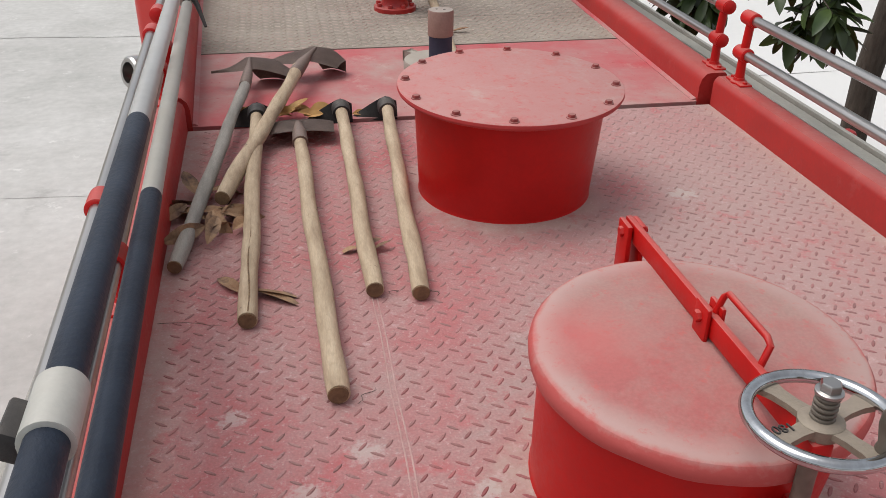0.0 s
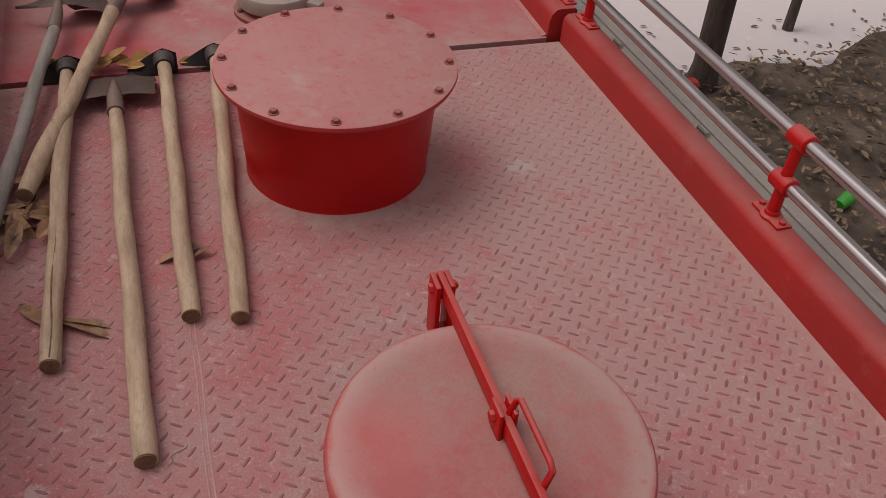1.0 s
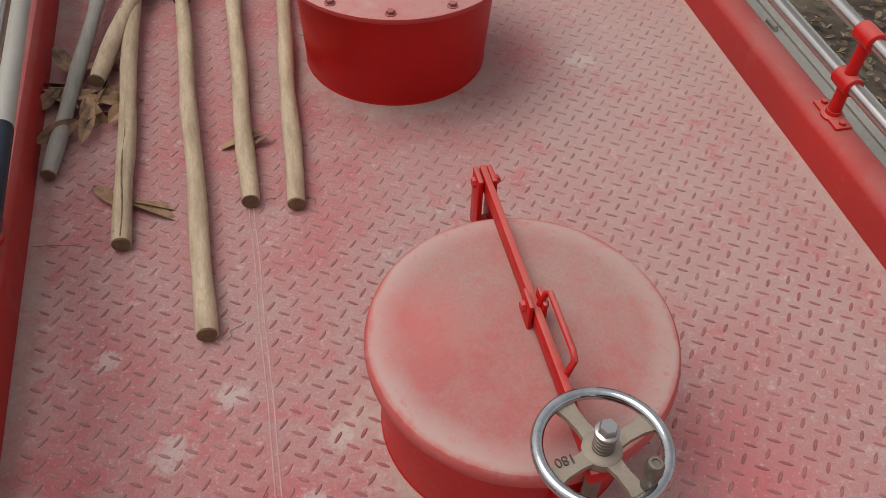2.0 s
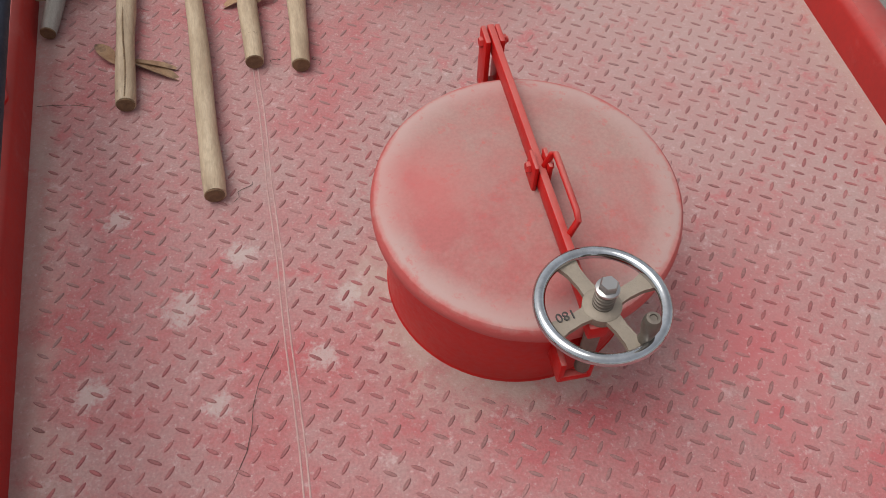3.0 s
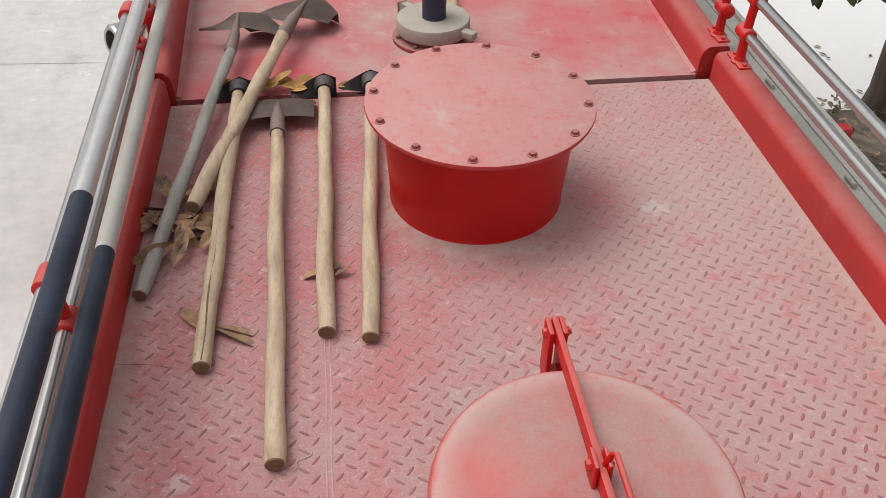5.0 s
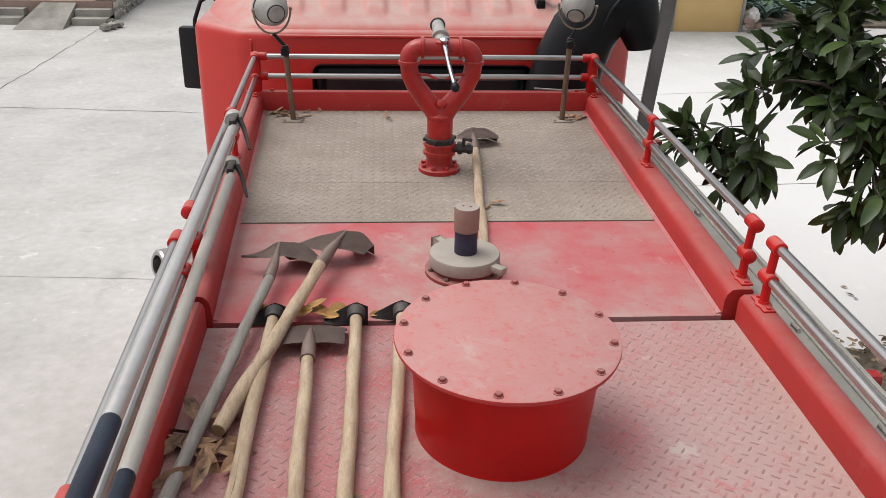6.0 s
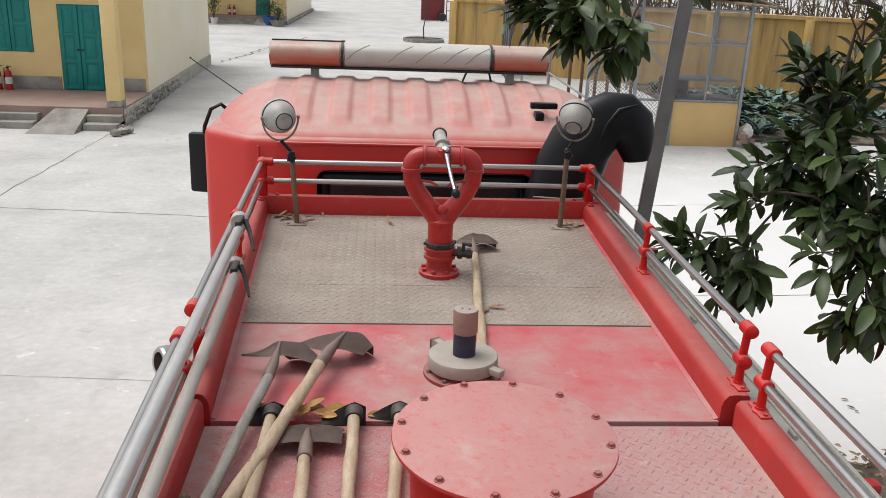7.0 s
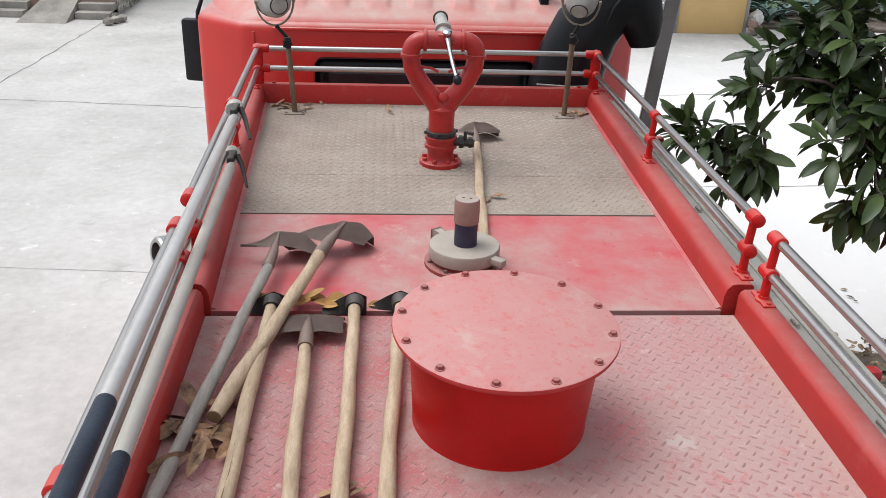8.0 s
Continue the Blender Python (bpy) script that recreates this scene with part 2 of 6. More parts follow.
IRON = surface("grey_cast_iron", [(0.31, 0.265, 0.20), (0.22, 0.185, 0.14)], big_scale=18, fine_scale=220, fine_mix=0.35, rough=0.62, metal=0.3, bump=0.2, dust=DUST, dust_amount=0.4)
DULL_STEEL = surface("dull_brown_steel", [(0.22, 0.19, 0.155), (0.13, 0.11, 0.088)], big_scale=30, fine_scale=240, fine_mix=0.35, rough=0.5, metal=0.5, bump=0.12, dust=DUST, dust_amount=0.3)
DARK_IRON = surface("blackened_iron", [(0.03, 0.03, 0.033), (0.07, 0.062, 0.058)], big_scale=14, fine_scale=170, fine_mix=0.4, rough=0.55, metal=0.5, bump=0.2, dust=(0.2, 0.17, 0.14), dust_amount=0.3)
RUST = surface("brown_worn_steel", [(0.15, 0.102, 0.082), (0.25, 0.18, 0.148)], big_scale=12, fine_scale=150, fine_mix=0.45, rough=0.5, metal=0.25, bump=0.2, dust=(0.24, 0.175, 0.145), dust_amount=0.45, flecks=(((0.36, 0.30, 0.26), 60, 0.64, 0.72, 0.6),))
WOOD = surface("pale_handle_wood", [(0.58, 0.455, 0.315), (0.47, 0.355, 0.235), (0.33, 0.235, 0.15)], big_scale=10, detail=7, fine_scale=90, lo=0.32, hi=0.72, fine_mix=0.4, rough=0.68, bump=0.3, stretch=(5, 0.8, 5), spots=(0.26, 0.18, 0.10), spot_scale=7, spot_at=(0.64, 0.70), flecks=(((0.34, 0.26, 0.165), 22, 0.58, 0.70, 0.6), ((0.09, 0.055, 0.04), 38, 0.655, 0.69, 0.9)))
WOOD_GREY = surface("weathered_grey_wood", [(0.37, 0.34, 0.30), (0.27, 0.25, 0.22)], big_scale=9, fine_scale=110, fine_mix=0.4, rough=0.8, bump=0.3, stretch=(6, 1, 6))
WOOD_END = surface("cut_wood_end", [(0.24, 0.15, 0.075), (0.15, 0.09, 0.05)], big_scale=70, fine_scale=300, fine_mix=0.4, rough=0.85, bump=0.3)
GOLD_LEAF = surface("golden_dead_leaf", [(0.62, 0.36, 0.12), (0.46, 0.23, 0.07)], big_scale=30, fine_scale=120, fine_mix=0.35, rough=0.7, bump=0.4, island=0.3)
DRY_LEAF = surface("dry_leaf", [(0.30, 0.15, 0.075), (0.46, 0.28, 0.155), (0.10, 0.05, 0.04)], big_scale=14, fine_scale=150, fine_mix=0.35, rough=0.75, bump=0.3, island=0.3)
LITTER = surface("leaf_litter", [(0.19, 0.125, 0.07), (0.34, 0.25, 0.155), (0.10, 0.065, 0.045)], big_scale=14, fine_scale=120, fine_mix=0.35, rough=0.8, bump=0.3, island=0.6)
NAVY = surface("navy_band", [(0.02, 0.02, 0.045), (0.032, 0.03, 0.06)], big_scale=20, fine_scale=200, rough=0.6, bump=0.05)
COPPER = surface("dusty_brown_cap", [(0.33, 0.20, 0.16), (0.27, 0.15, 0.12)], big_scale=16, fine_scale=180, rough=0.55, metal=0.2, bump=0.08, dust=(0.42, 0.38, 0.33), dust_amount=0.9)
VALVE_GREY = surface("dusty_valve_cap", [(0.36, 0.31, 0.26), (0.30, 0.25, 0.21)], big_scale=12, fine_scale=180, rough=0.75, bump=0.1, dust=(0.42, 0.38, 0.32), dust_amount=0.6)
# near-black colour that paints the shade in the deck gaps
GAP_SHADE = surface("dark_gap", [(0.02, 0.012, 0.012), (0.035, 0.02, 0.018)], big_scale=20, fine_scale=100, rough=0.9, bump=0.1)
LEDGE = surface("dusty_grey_ledge", [(0.40, 0.385, 0.34), (0.32, 0.31, 0.275)], big_scale=5, fine_scale=120, fine_mix=0.25, rough=0.65, metal=0.2, bump=0.08)
LAMP_GREY = surface("lamp_housing", [(0.40, 0.39, 0.36), (0.30, 0.29, 0.27)], big_scale=16, fine_scale=180, rough=0.5, metal=0.1, bump=0.05, dust=(0.46, 0.42, 0.36), dust_amount=0.4)
BROWN_POLE = surface("brown_stained_pole", [(0.23, 0.155, 0.10), (0.15, 0.10, 0.07)], big_scale=14, fine_scale=160, rough=0.5, metal=0.45, bump=0.08)
CAB_RED = surface("cab_red_paint", [(0.56, 0.022, 0.014), (0.48, 0.02, 0.014)], big_scale=2, fine_scale=90, fine_mix=0.12, rough=0.38, bump=0.03, dust=(0.47, 0.26, 0.22), dust_amount=0.95)
LENS_RED = surface("red_light_cover", [(0.48, 0.10, 0.06), (0.42, 0.15, 0.10)], big_scale=6, fine_scale=120, rough=0.35, bump=0.04, dust=(0.50, 0.42, 0.35), dust_amount=0.95, dust_from=(-0.25, 0.55))
LENS_CLEAR = surface("clear_light_cover", [(0.50, 0.48, 0.44), (0.42, 0.41, 0.38)], big_scale=6, fine_scale=120, rough=0.35, bump=0.04, dust=(0.56, 0.53, 0.47), dust_amount=0.8, dust_from=(-0.2, 0.6))
GLASS = surface("dark_cab_glass", [(0.015, 0.02, 0.022), (0.03, 0.045, 0.045)], big_scale=3, fine_scale=60, rough=0.08, rough_var=0.04, bump=0.0)
# paler towards two wide patches on the right of the yard
CONCRETE = surface("yard_concrete", [(0.40, 0.39, 0.365), (0.50, 0.487, 0.46), (0.58, 0.567, 0.54)], big_scale=0.5, detail=9, grain=0.66, fine_scale=9, lo=0.32, hi=0.68, fine_mix=0.26, rough=0.86, bump=0.4, bump_scale=30, spots=(0.36, 0.35, 0.33), spot_scale=1.5, spot_at=(0.60, 0.72), flecks=(((0.66, 0.65, 0.62), 3.2, 0.60, 0.68, 0.8), ((0.22, 0.21, 0.19), 11, 0.69, 0.73, 0.7), ((0.70, 0.69, 0.66), 24, 0.66, 0.70, 0.7)), tone_patches=((8.0, 3.5, 1, 1, 4.0, 6.8, (0.56, 0.55, 0.53)), (7.0, 10.0, 1, 1, 3.5, 6.5, (0.68, 0.67, 0.645))))
CRACK = surface("crack_dirt", [(0.10, 0.095, 0.085), (0.17, 0.16, 0.14)], big_scale=3, fine_scale=40, rough=0.95, bump=0.3)
SOIL = surface("soil", [(0.05, 0.038, 0.026), (0.10, 0.078, 0.055), (0.17, 0.14, 0.105)], big_scale=1.8, fine_scale=22, fine_mix=0.5, rough=0.95, bump=0.8, bump_scale=25)
YELLOW = surface("yellow_plaster", [(0.80, 0.61, 0.29), (0.74, 0.54, 0.24)], big_scale=0.9, fine_scale=40, fine_mix=0.15, rough=0.88, bump=0.12, spots=(0.36, 0.27, 0.17), spot_scale=1.6, spot_at=(0.66, 0.78))
YELLOW_CLEAN = surface("yellow_painted_base", [(0.66, 0.45, 0.19), (0.61, 0.41, 0.17)], big_scale=1.4, fine_scale=50, fine_mix=0.12, rough=0.85, bump=0.1)
CREAM = surface("cream_plaster", [(0.89, 0.83, 0.67), (0.86, 0.78, 0.59)], big_scale=0.7, fine_scale=40, fine_mix=0.12, rough=0.88, bump=0.12, spots=(0.45, 0.38, 0.27), spot_scale=2.2, spot_at=(0.70, 0.80))
STAINED = surface("rain_stained_wall", [(0.56, 0.37, 0.13), (0.45, 0.29, 0.105), (0.20, 0.14, 0.075)], big_scale=2.2, fine_scale=30, lo=0.42, hi=0.74, fine_mix=0.25, rough=0.9, bump=0.2, stretch=(1.4, 1.4, 0.12))
TEAL = surface("teal_door_paint", [(0.0, 0.23, 0.205), (0.0, 0.19, 0.175)], big_scale=2.5, fine_scale=70, fine_mix=0.15, rough=0.5, bump=0.08)
TILE = surface("porch_tile", [(0.30, 0.20, 0.165), (0.36, 0.26, 0.215)], big_scale=1.5, fine_scale=30, rough=0.7, bump=0.1)
MORTAR = surface("pale_mortar", [(0.58, 0.55, 0.48), (0.40, 0.375, 0.32)], big_scale=5, fine_scale=40, fine_mix=0.4, rough=0.92, bump=0.4, flecks=(((0.14, 0.12, 0.10), 9, 0.58, 0.66, 0.7),))
STONE = surface("rough_stone", [(0.24, 0.22, 0.19), (0.50, 0.47, 0.41)], big_scale=6, fine_scale=30, fine_mix=0.4, rough=0.95, bump=0.7, bump_scale=18, island=0.4)
OLD_CONCRETE = surface("old_step_concrete", [(0.22, 0.205, 0.18), (0.37, 0.35, 0.31)], big_scale=1.8, fine_scale=24, fine_mix=0.3, rough=0.92, bump=0.4)
BARK = surface("bark", [(0.055, 0.04, 0.03), (0.10, 0.08, 0.06)], big_scale=9, fine_scale=60, fine_mix=0.5, rough=0.92, bump=0.8, stretch=(3, 3, 0.6))
LEAF = surface("dark_green_leaf", [(0.030, 0.060, 0.014), (0.084, 0.126, 0.030)], big_scale=3, fine_scale=60, fine_mix=0.25, rough=0.42, bump=0.1, island=0.65, gloss=0.45)
VEG = surface("garden_greens", [(0.05, 0.10, 0.03), (0.09, 0.16, 0.06)], big_scale=2, fine_scale=30, fine_mix=0.3, rough=0.6, bump=0.2, island=0.5)
CABBAGE = surface("cabbage_leaf", [(0.09, 0.17, 0.13), (0.16, 0.25, 0.21)], big_scale=2, fine_scale=30, fine_mix=0.25, rough=0.5, bump=0.2, island=0.4)
STALK = surface("dry_stalks", [(0.30, 0.24, 0.15), (0.20, 0.15, 0.09)], big_scale=1, fine_scale=20, rough=0.9, bump=0.2, island=0.6)
GALV = surface("galvanised_steel", [(0.36, 0.37, 0.38), (0.27, 0.28, 0.29)], big_scale=4, fine_scale=90, rough=0.5, metal=0.6, bump=0.06)
POST_GREY = surface("grey_steel_post", [(0.23, 0.23, 0.225), (0.17, 0.17, 0.165)], big_scale=3, fine_scale=110, rough=0.5, metal=0.5, bump=0.08)
SHEET = surface("grey_sheet_metal", [(0.20, 0.21, 0.22), (0.13, 0.14, 0.15)], big_scale=2, fine_scale=60, rough=0.5, metal=0.5, bump=0.08)
BOARD = surface("brown_board", [(0.20, 0.11, 0.06), (0.14, 0.08, 0.045)], big_scale=3, fine_scale=60, rough=0.8, bump=0.15)
EXT_RED = surface("extinguisher_red", [(0.42, 0.015, 0.014), (0.34, 0.012, 0.012)], big_scale=6, fine_scale=90, rough=0.35, bump=0.03)
WHITE = surface("white_label", [(0.72, 0.70, 0.66), (0.62, 0.60, 0.56)], big_scale=9, fine_scale=90, rough=0.6, bump=0.03)
BLUE = surface("blue_pot", [(0.02, 0.10, 0.35), (0.03, 0.13, 0.42)], big_scale=5, fine_scale=60, rough=0.45, bump=0.03)
MAROON = surface("maroon_cabinet", [(0.19, 0.02, 0.025), (0.14, 0.018, 0.02)], big_scale=2, fine_scale=60, rough=0.5, bump=0.05)
GREEN_CUP = surface("green_plastic", [(0.03, 0.42, 0.05), (0.04, 0.35, 0.05)], big_scale=9, fine_scale=60, rough=0.4, bump=0.02)


# ---------- mesh helpers ----------
def thing(name, loc=(0, 0, 0), label="", category="", group="", kind=""):
    ob = new(name)
    ob.empty_display_size = 0.1
    ob.location = loc
    return tagged(ob, label, category, group, kind)


def mesh_of(bm, name, mat, sharp=38):
    me = bpy.data.meshes.new(name)
    bmesh.ops.recalc_face_normals(bm, faces=bm.faces)
    bm.to_mesh(me)
    bm.free()
    me.materials.append(mat)
    me.polygons.foreach_set("use_smooth", [True] * len(me.polygons))
    me.set_sharp_from_angle(angle=radians(sharp))
    return me


def put_under(ob, parent):
    if parent is not None:
        ob.parent = parent
        if parent.type == "EMPTY":
            ob.matrix_parent_inverse = Matrix.Translation(-parent.location)
    return ob


def part(name, bm, mat, parent=None, label="", sharp=38):
    ob = put_under(new(name, mesh_of(bm, name, mat, sharp)), parent)
    return tagged(ob, label)


def raw(name, verts, faces, mat, parent=None, label="", kind="", smooth=False):
    me = bpy.data.meshes.new(name)
    me.from_pydata(verts, [], faces)
    me.materials.append(mat)
    if smooth:
        me.polygons.foreach_set("use_smooth", [True] * len(me.polygons))
    return tagged(put_under(new(name, me), parent), label, kind=kind)


def box(bm, c, s, bev=0.0, m=None, seg=2):
    r = bmesh.ops.create_cube(bm, size=1.0)
    vs = r["verts"]
    for v in vs:
        v.co = Vector((v.co.x * s[0], v.co.y * s[1], v.co.z * s[2]))
        v.co = (m @ v.co if m is not None else v.co) + Vector(c)
    if bev:
        es = list({e for v in vs for e in v.link_edges})
        bmesh.ops.bevel(bm, geom=es, offset=bev, segments=seg, affect="EDGES", profile=0.5)
    return bm


def frame_of(d):
    return Vector(d).normalized().to_track_quat("Z", "Y").to_matrix()


def tube(bm, pts, r, seg=14, closed=False, caps=True):
    """A round bar along pts; r is one radius or one for each point."""
    pts = [Vector(p) for p in pts]
    n = len(pts)
    rs = r if isinstance(r, (list, tuple)) else [r] * n
    rings = []
    ref = None
    for i, p in enumerate(pts):
        a = pts[i - 1] if (i > 0 or closed) else p
        b = pts[(i + 1) % n] if (i < n - 1 or closed) else p
        d = (b - a).normalized()
        if ref is None:
            ref = d.orthogonal().normalized()
        u = (ref - d * ref.dot(d)).normalized()
        ref = u
        w = d.cross(u)
        rings.append([bm.verts.new(p + (u * math.cos(2 * math.pi * k / seg) + w * math.sin(2 * math.pi * k / seg)) * rs[i]) for k in range(seg)])
    for i in range(n if closed else n - 1):
        A, B = rings[i], rings[(i + 1) % n]
        for k in range(seg):
            bm.faces.new((A[k], A[(k + 1) % seg], B[(k + 1) % seg], B[k]))
    if caps and not closed:
        bm.faces.new(rings[0][::-1])
        bm.faces.new(rings[-1])
    return bm


def lathe(bm, prof, c=(0, 0, 0), seg=48, axis=(0, 0, 1)):
    """A turned body: prof is (radius, height) from bottom to top along axis."""
    q = frame_of(axis)
    c = Vector(c)
    rings = []
    for r, z in prof:
        if r < 1e-5:
            rings.append([bm.verts.new(c + q @ Vector((0, 0, z)))])
        else:
            rings.append([bm.verts.new(c + q @ Vector((r * math.cos(2 * math.pi * k / seg), r * math.sin(2 * math.pi * k / seg), z))) for k in range(seg)])
    for A, B in zip(rings, rings[1:]):
        for k in range(seg):
            j = (k + 1) % seg
            if len(A) == 1 and len(B) == 1:
                continue
            if len(A) == 1:
                bm.faces.new((A[0], B[j], B[k]))
            elif len(B) == 1:
                bm.faces.new((A[k], A[j], B[0]))
            else:
                bm.faces.new((A[k], A[j], B[j], B[k]))
    for R in (rings[0], rings[-1]):
        if len(R) > 1:
            bm.faces.new(R)
    return bm


def torus(bm, c, R, r, seg=48, sub=12, axis=(0, 0, 1)):
    q = frame_of(axis)
    return tube(bm, [Vector(c) + q @ Vector((R * math.cos(2 * math.pi * k / seg), R * math.sin(2 * math.pi * k / seg), 0)) for k in range(seg)], r, sub, closed=True)


def prism(bm, pts, z0, z1):
    lo = [bm.verts.new((x, y, z0)) for x, y in pts]
    hi = [bm.verts.new((x, y, z1)) for x, y in pts]
    n = len(pts)
    bm.faces.new(lo[::-1])
    bm.faces.new(hi)
    for k in range(n):
        bm.faces.new((lo[k], lo[(k + 1) % n], hi[(k + 1) % n], hi[k]))
    return bm


def sweep(bm, prof, p0, p1, out):
    """A straight moulding: prof (outward, up) carried from p0 to p1; out is the outward way."""
    p0, p1, out = Vector(p0), Vector(p1), Vector(out).normalized()
    A = [bm.verts.new(p0 + out * u + Vector((0, 0, z))) for u, z in prof]
    B = [bm.verts.new(p1 + out * u + Vector((0, 0, z))) for u, z in prof]
    n = len(prof)
    for k in range(n):
        bm.faces.new((A[k], A[(k + 1) % n], B[(k + 1) % n], B[k]))
    bm.faces.new(A[::-1])
    bm.faces.new(B)
    return bm


def hexbolt(bm, c, r=0.009, h=0.007, axis=(0, 0, 1)):
    return lathe(bm, [(r, 0), (r, h * 0.75), (r * 0.85, h)], c, 6, axis)


def B():
    return bmesh.new()


def lozenges(x0, x1, y0, y1, z, pitch, length, width, height, skip=None):
    """The raised lens-shaped marks of tread plate: two directions, one set standing in the middle of the other's squares."""
    verts, faces = [], []
    outline = ((-1, 0), (-0.8, -0.62), (-0.35, -1), (0.35, -1), (0.8, -0.62), (1, 0), (0.8, 0.62), (0.35, 1), (-0.35, 1), (-0.8, 0.62))
    for i in range(int((x1 - x0) / pitch * 2) + 1):
        for j in range(int((y1 - y0) / pitch) + 1):
            x, y = x0 + i * pitch / 2, y0 + (j + 0.5 * (i % 2)) * pitch
            if x > x1 or y > y1 or (skip and skip(x, y)):
                continue
            a = radians(52 if i % 2 else -33) + 0.05 * math.sin(i * 3.7 + j * 5.1)
            ca, sa = math.cos(a), math.sin(a)
            k = 1 + 0.07 * math.sin(i * 2.3 + j * 7.9)
            L, W, s = length / 2 * k, width / 2, len(verts)
            for f, h in ((1.0, 0), (0.62, 1)):
                for u, v in outline:
                    u, v = u * L * (f + 1) / 2 if f < 1 else u * L, v * W * f
                    verts.append((x + u * ca - v * sa, y + u * sa + v * ca, z + h * height))
            n = len(outline)
            faces += [(s + q, s + (q + 1) % n, s + n + (q + 1) % n, s + n + q) for q in range(n)]
            faces.append(tuple(s + n + q for q in range(n)))
    return verts, faces


def leaf_mesh(spots):
    """Folded, pointed leaves. spots: base, way, up, length, width, curl."""
    verts, faces = [], []
    for p, d, up, L, W, curl in spots:
        p, d, up = Vector(p), Vector(d).normalized(), Vector(up)
        side = d.cross(up)
        side = side.normalized() if side.length > 1e-4 else d.orthogonal().normalized()
        nrm = side.cross(d)
        s = len(verts)
        for t, w in ((0, 0.0), (0.16, 0.5), (0.38, 0.92), (0.6, 1.0), (0.8, 0.74), (0.92, 0.4), (1, 0.0)):
            mid = p + d * (L * t) - nrm * (curl * L * t * t)
            if w == 0:
                verts.append(tuple(mid))
            else:
                lift = nrm * (W * 0.22 * w)
                verts += [tuple(mid - side * (W / 2 * w) + lift), tuple(mid), tuple(mid + side * (W / 2 * w) + lift)]
        o = lambda k: s + k
        faces += [(o(0), o(2), o(1)), (o(0), o(3), o(2))]
        for k in (1, 4, 7, 10):
            faces += [(o(k), o(k + 1), o(k + 4), o(k + 3)), (o(k + 1), o(k + 2), o(k + 5), o(k + 4))]
        faces += [(o(13), o(14), o(16)), (o(14), o(15), o(16))]
    return verts, faces

# ---------- ground ----------
D = 2.70  # height of the truck's roof deck

gb = B()
bmesh.ops.create_grid(gb, x_segments=8, y_segments=8, size=1.0)
for v in gb.verts:
    v.co = Vector((v.co.x * 900, v.co.y * 900 + 200, 0))
ground = part("ground", gb, CONCRETE)
tagged(ground, "pale grey weathered concrete yard with stains and cracks", "ground", kind="structure")


def crack(pts, w, name="crack"):
    """A ragged dark line in the concrete."""
    vs, fs = [], []
    P = []
    for a, b in zip(pts, pts[1:]):
        n = max(2, int(math.dist(a, b) / 0.22))
        for k in range(n):
            t = k / n
            P.append((a[0] + (b[0] - a[0]) * t + random.uniform(-1, 1) * w * 0.9, a[1] + (b[1] - a[1]) * t + random.uniform(-1, 1) * w * 0.9))
    P.append(pts[-1])
    for k, (x, y) in enumerate(P):
        q = P[min(k + 1, len(P) - 1)]
        o = P[max(k - 1, 0)]
        dx, dy = q[0] - o[0], q[1] - o[1]
        L = math.hypot(dx, dy) or 1
        h = w * random.uniform(0.35, 1.0) / 2
        vs += [(x - dy / L * h, y + dx / L * h, 0.004), (x + dy / L * h, y - dx / L * h, 0.004)]
        if k:
            s = 2 * k
            fs.append((s - 2, s - 1, s + 1, s))
    return raw(name, vs, fs, CRACK, ground)


crack([(-14, 11.9), (-6.4, 11.67), (-3.2, 11.36), (-0.5, 11.2)], 0.022, "joint")
crack([(-6.9, 8.2), (-6.7, 12.4), (-6.6, 15), (-6.5, 18.3)], 0.025)
crack([(-12, 6.0), (-5, 5.75), (-1.2, 5.5)], 0.006, "joint")
crack([(-6.7, 33), (-6.0, 36.5), (-5.6, 40), (-4.3, 46)], 0.14)
crack([(1.4, 8.0), (4.5, 8.1), (9, 8.3)], 0.02, "joint")
crack([(4.2, 12.5), (8, 12.9), (12, 13)], 0.02, "joint")

soil_v, soil_f = [], []
for i in range(51):
    for j in range(61):
        x = 2.9 + i * 0.18
        y = -6 + j * (10.1 + 0.22 * max(0, x - 5)) / 60
        edge = min(i, 50 - i, j, 60 - j) / 5
        h = 0.010 + 0.05 * min(1, edge) * (0.6 + noise.noise((x * 0.8, y * 0.8, 3))) + 0.02 * noise.noise((x * 4, y * 4, 1)) * min(1, edge)
        soil_v.append((x + 0.45 * noise.noise((y * 0.9, 5, 2)), y + 0.35 * noise.noise((x * 1.1, 8, 2)) + 0.12 * noise.noise((x * 4, 3, y)), max(h, 0.006)))
for i in range(50):
    for j in range(60):
        a = i * 61 + j
        soil_f.append((a, a + 61, a + 62, a + 1))
tagged(raw("soil_bed", soil_v, soil_f, SOIL, smooth=True), "bare brown soil strewn with dead leaves beside the concrete", "soil", kind="structure")
spots = []
for k in range(6500):
    x = random.uniform(2.9, 10.5)
    y = random.uniform(-3.0, 4.2 + 0.22 * max(0, x - 5)) + 0.25 * noise.noise((x * 1.1, 8, 2))
    a = random.uniform(0, 6.28)
    spots.append(((x, y, 0.07 + random.uniform(0, 0.045)), (math.cos(a), math.sin(a), random.uniform(-0.15, 0.35)), (random.uniform(-0.5, 0.5), random.uniform(-0.5, 0.5), 1), random.uniform(0.05, 0.12), random.uniform(0.022, 0.05), random.uniform(-0.3, 0.3)))
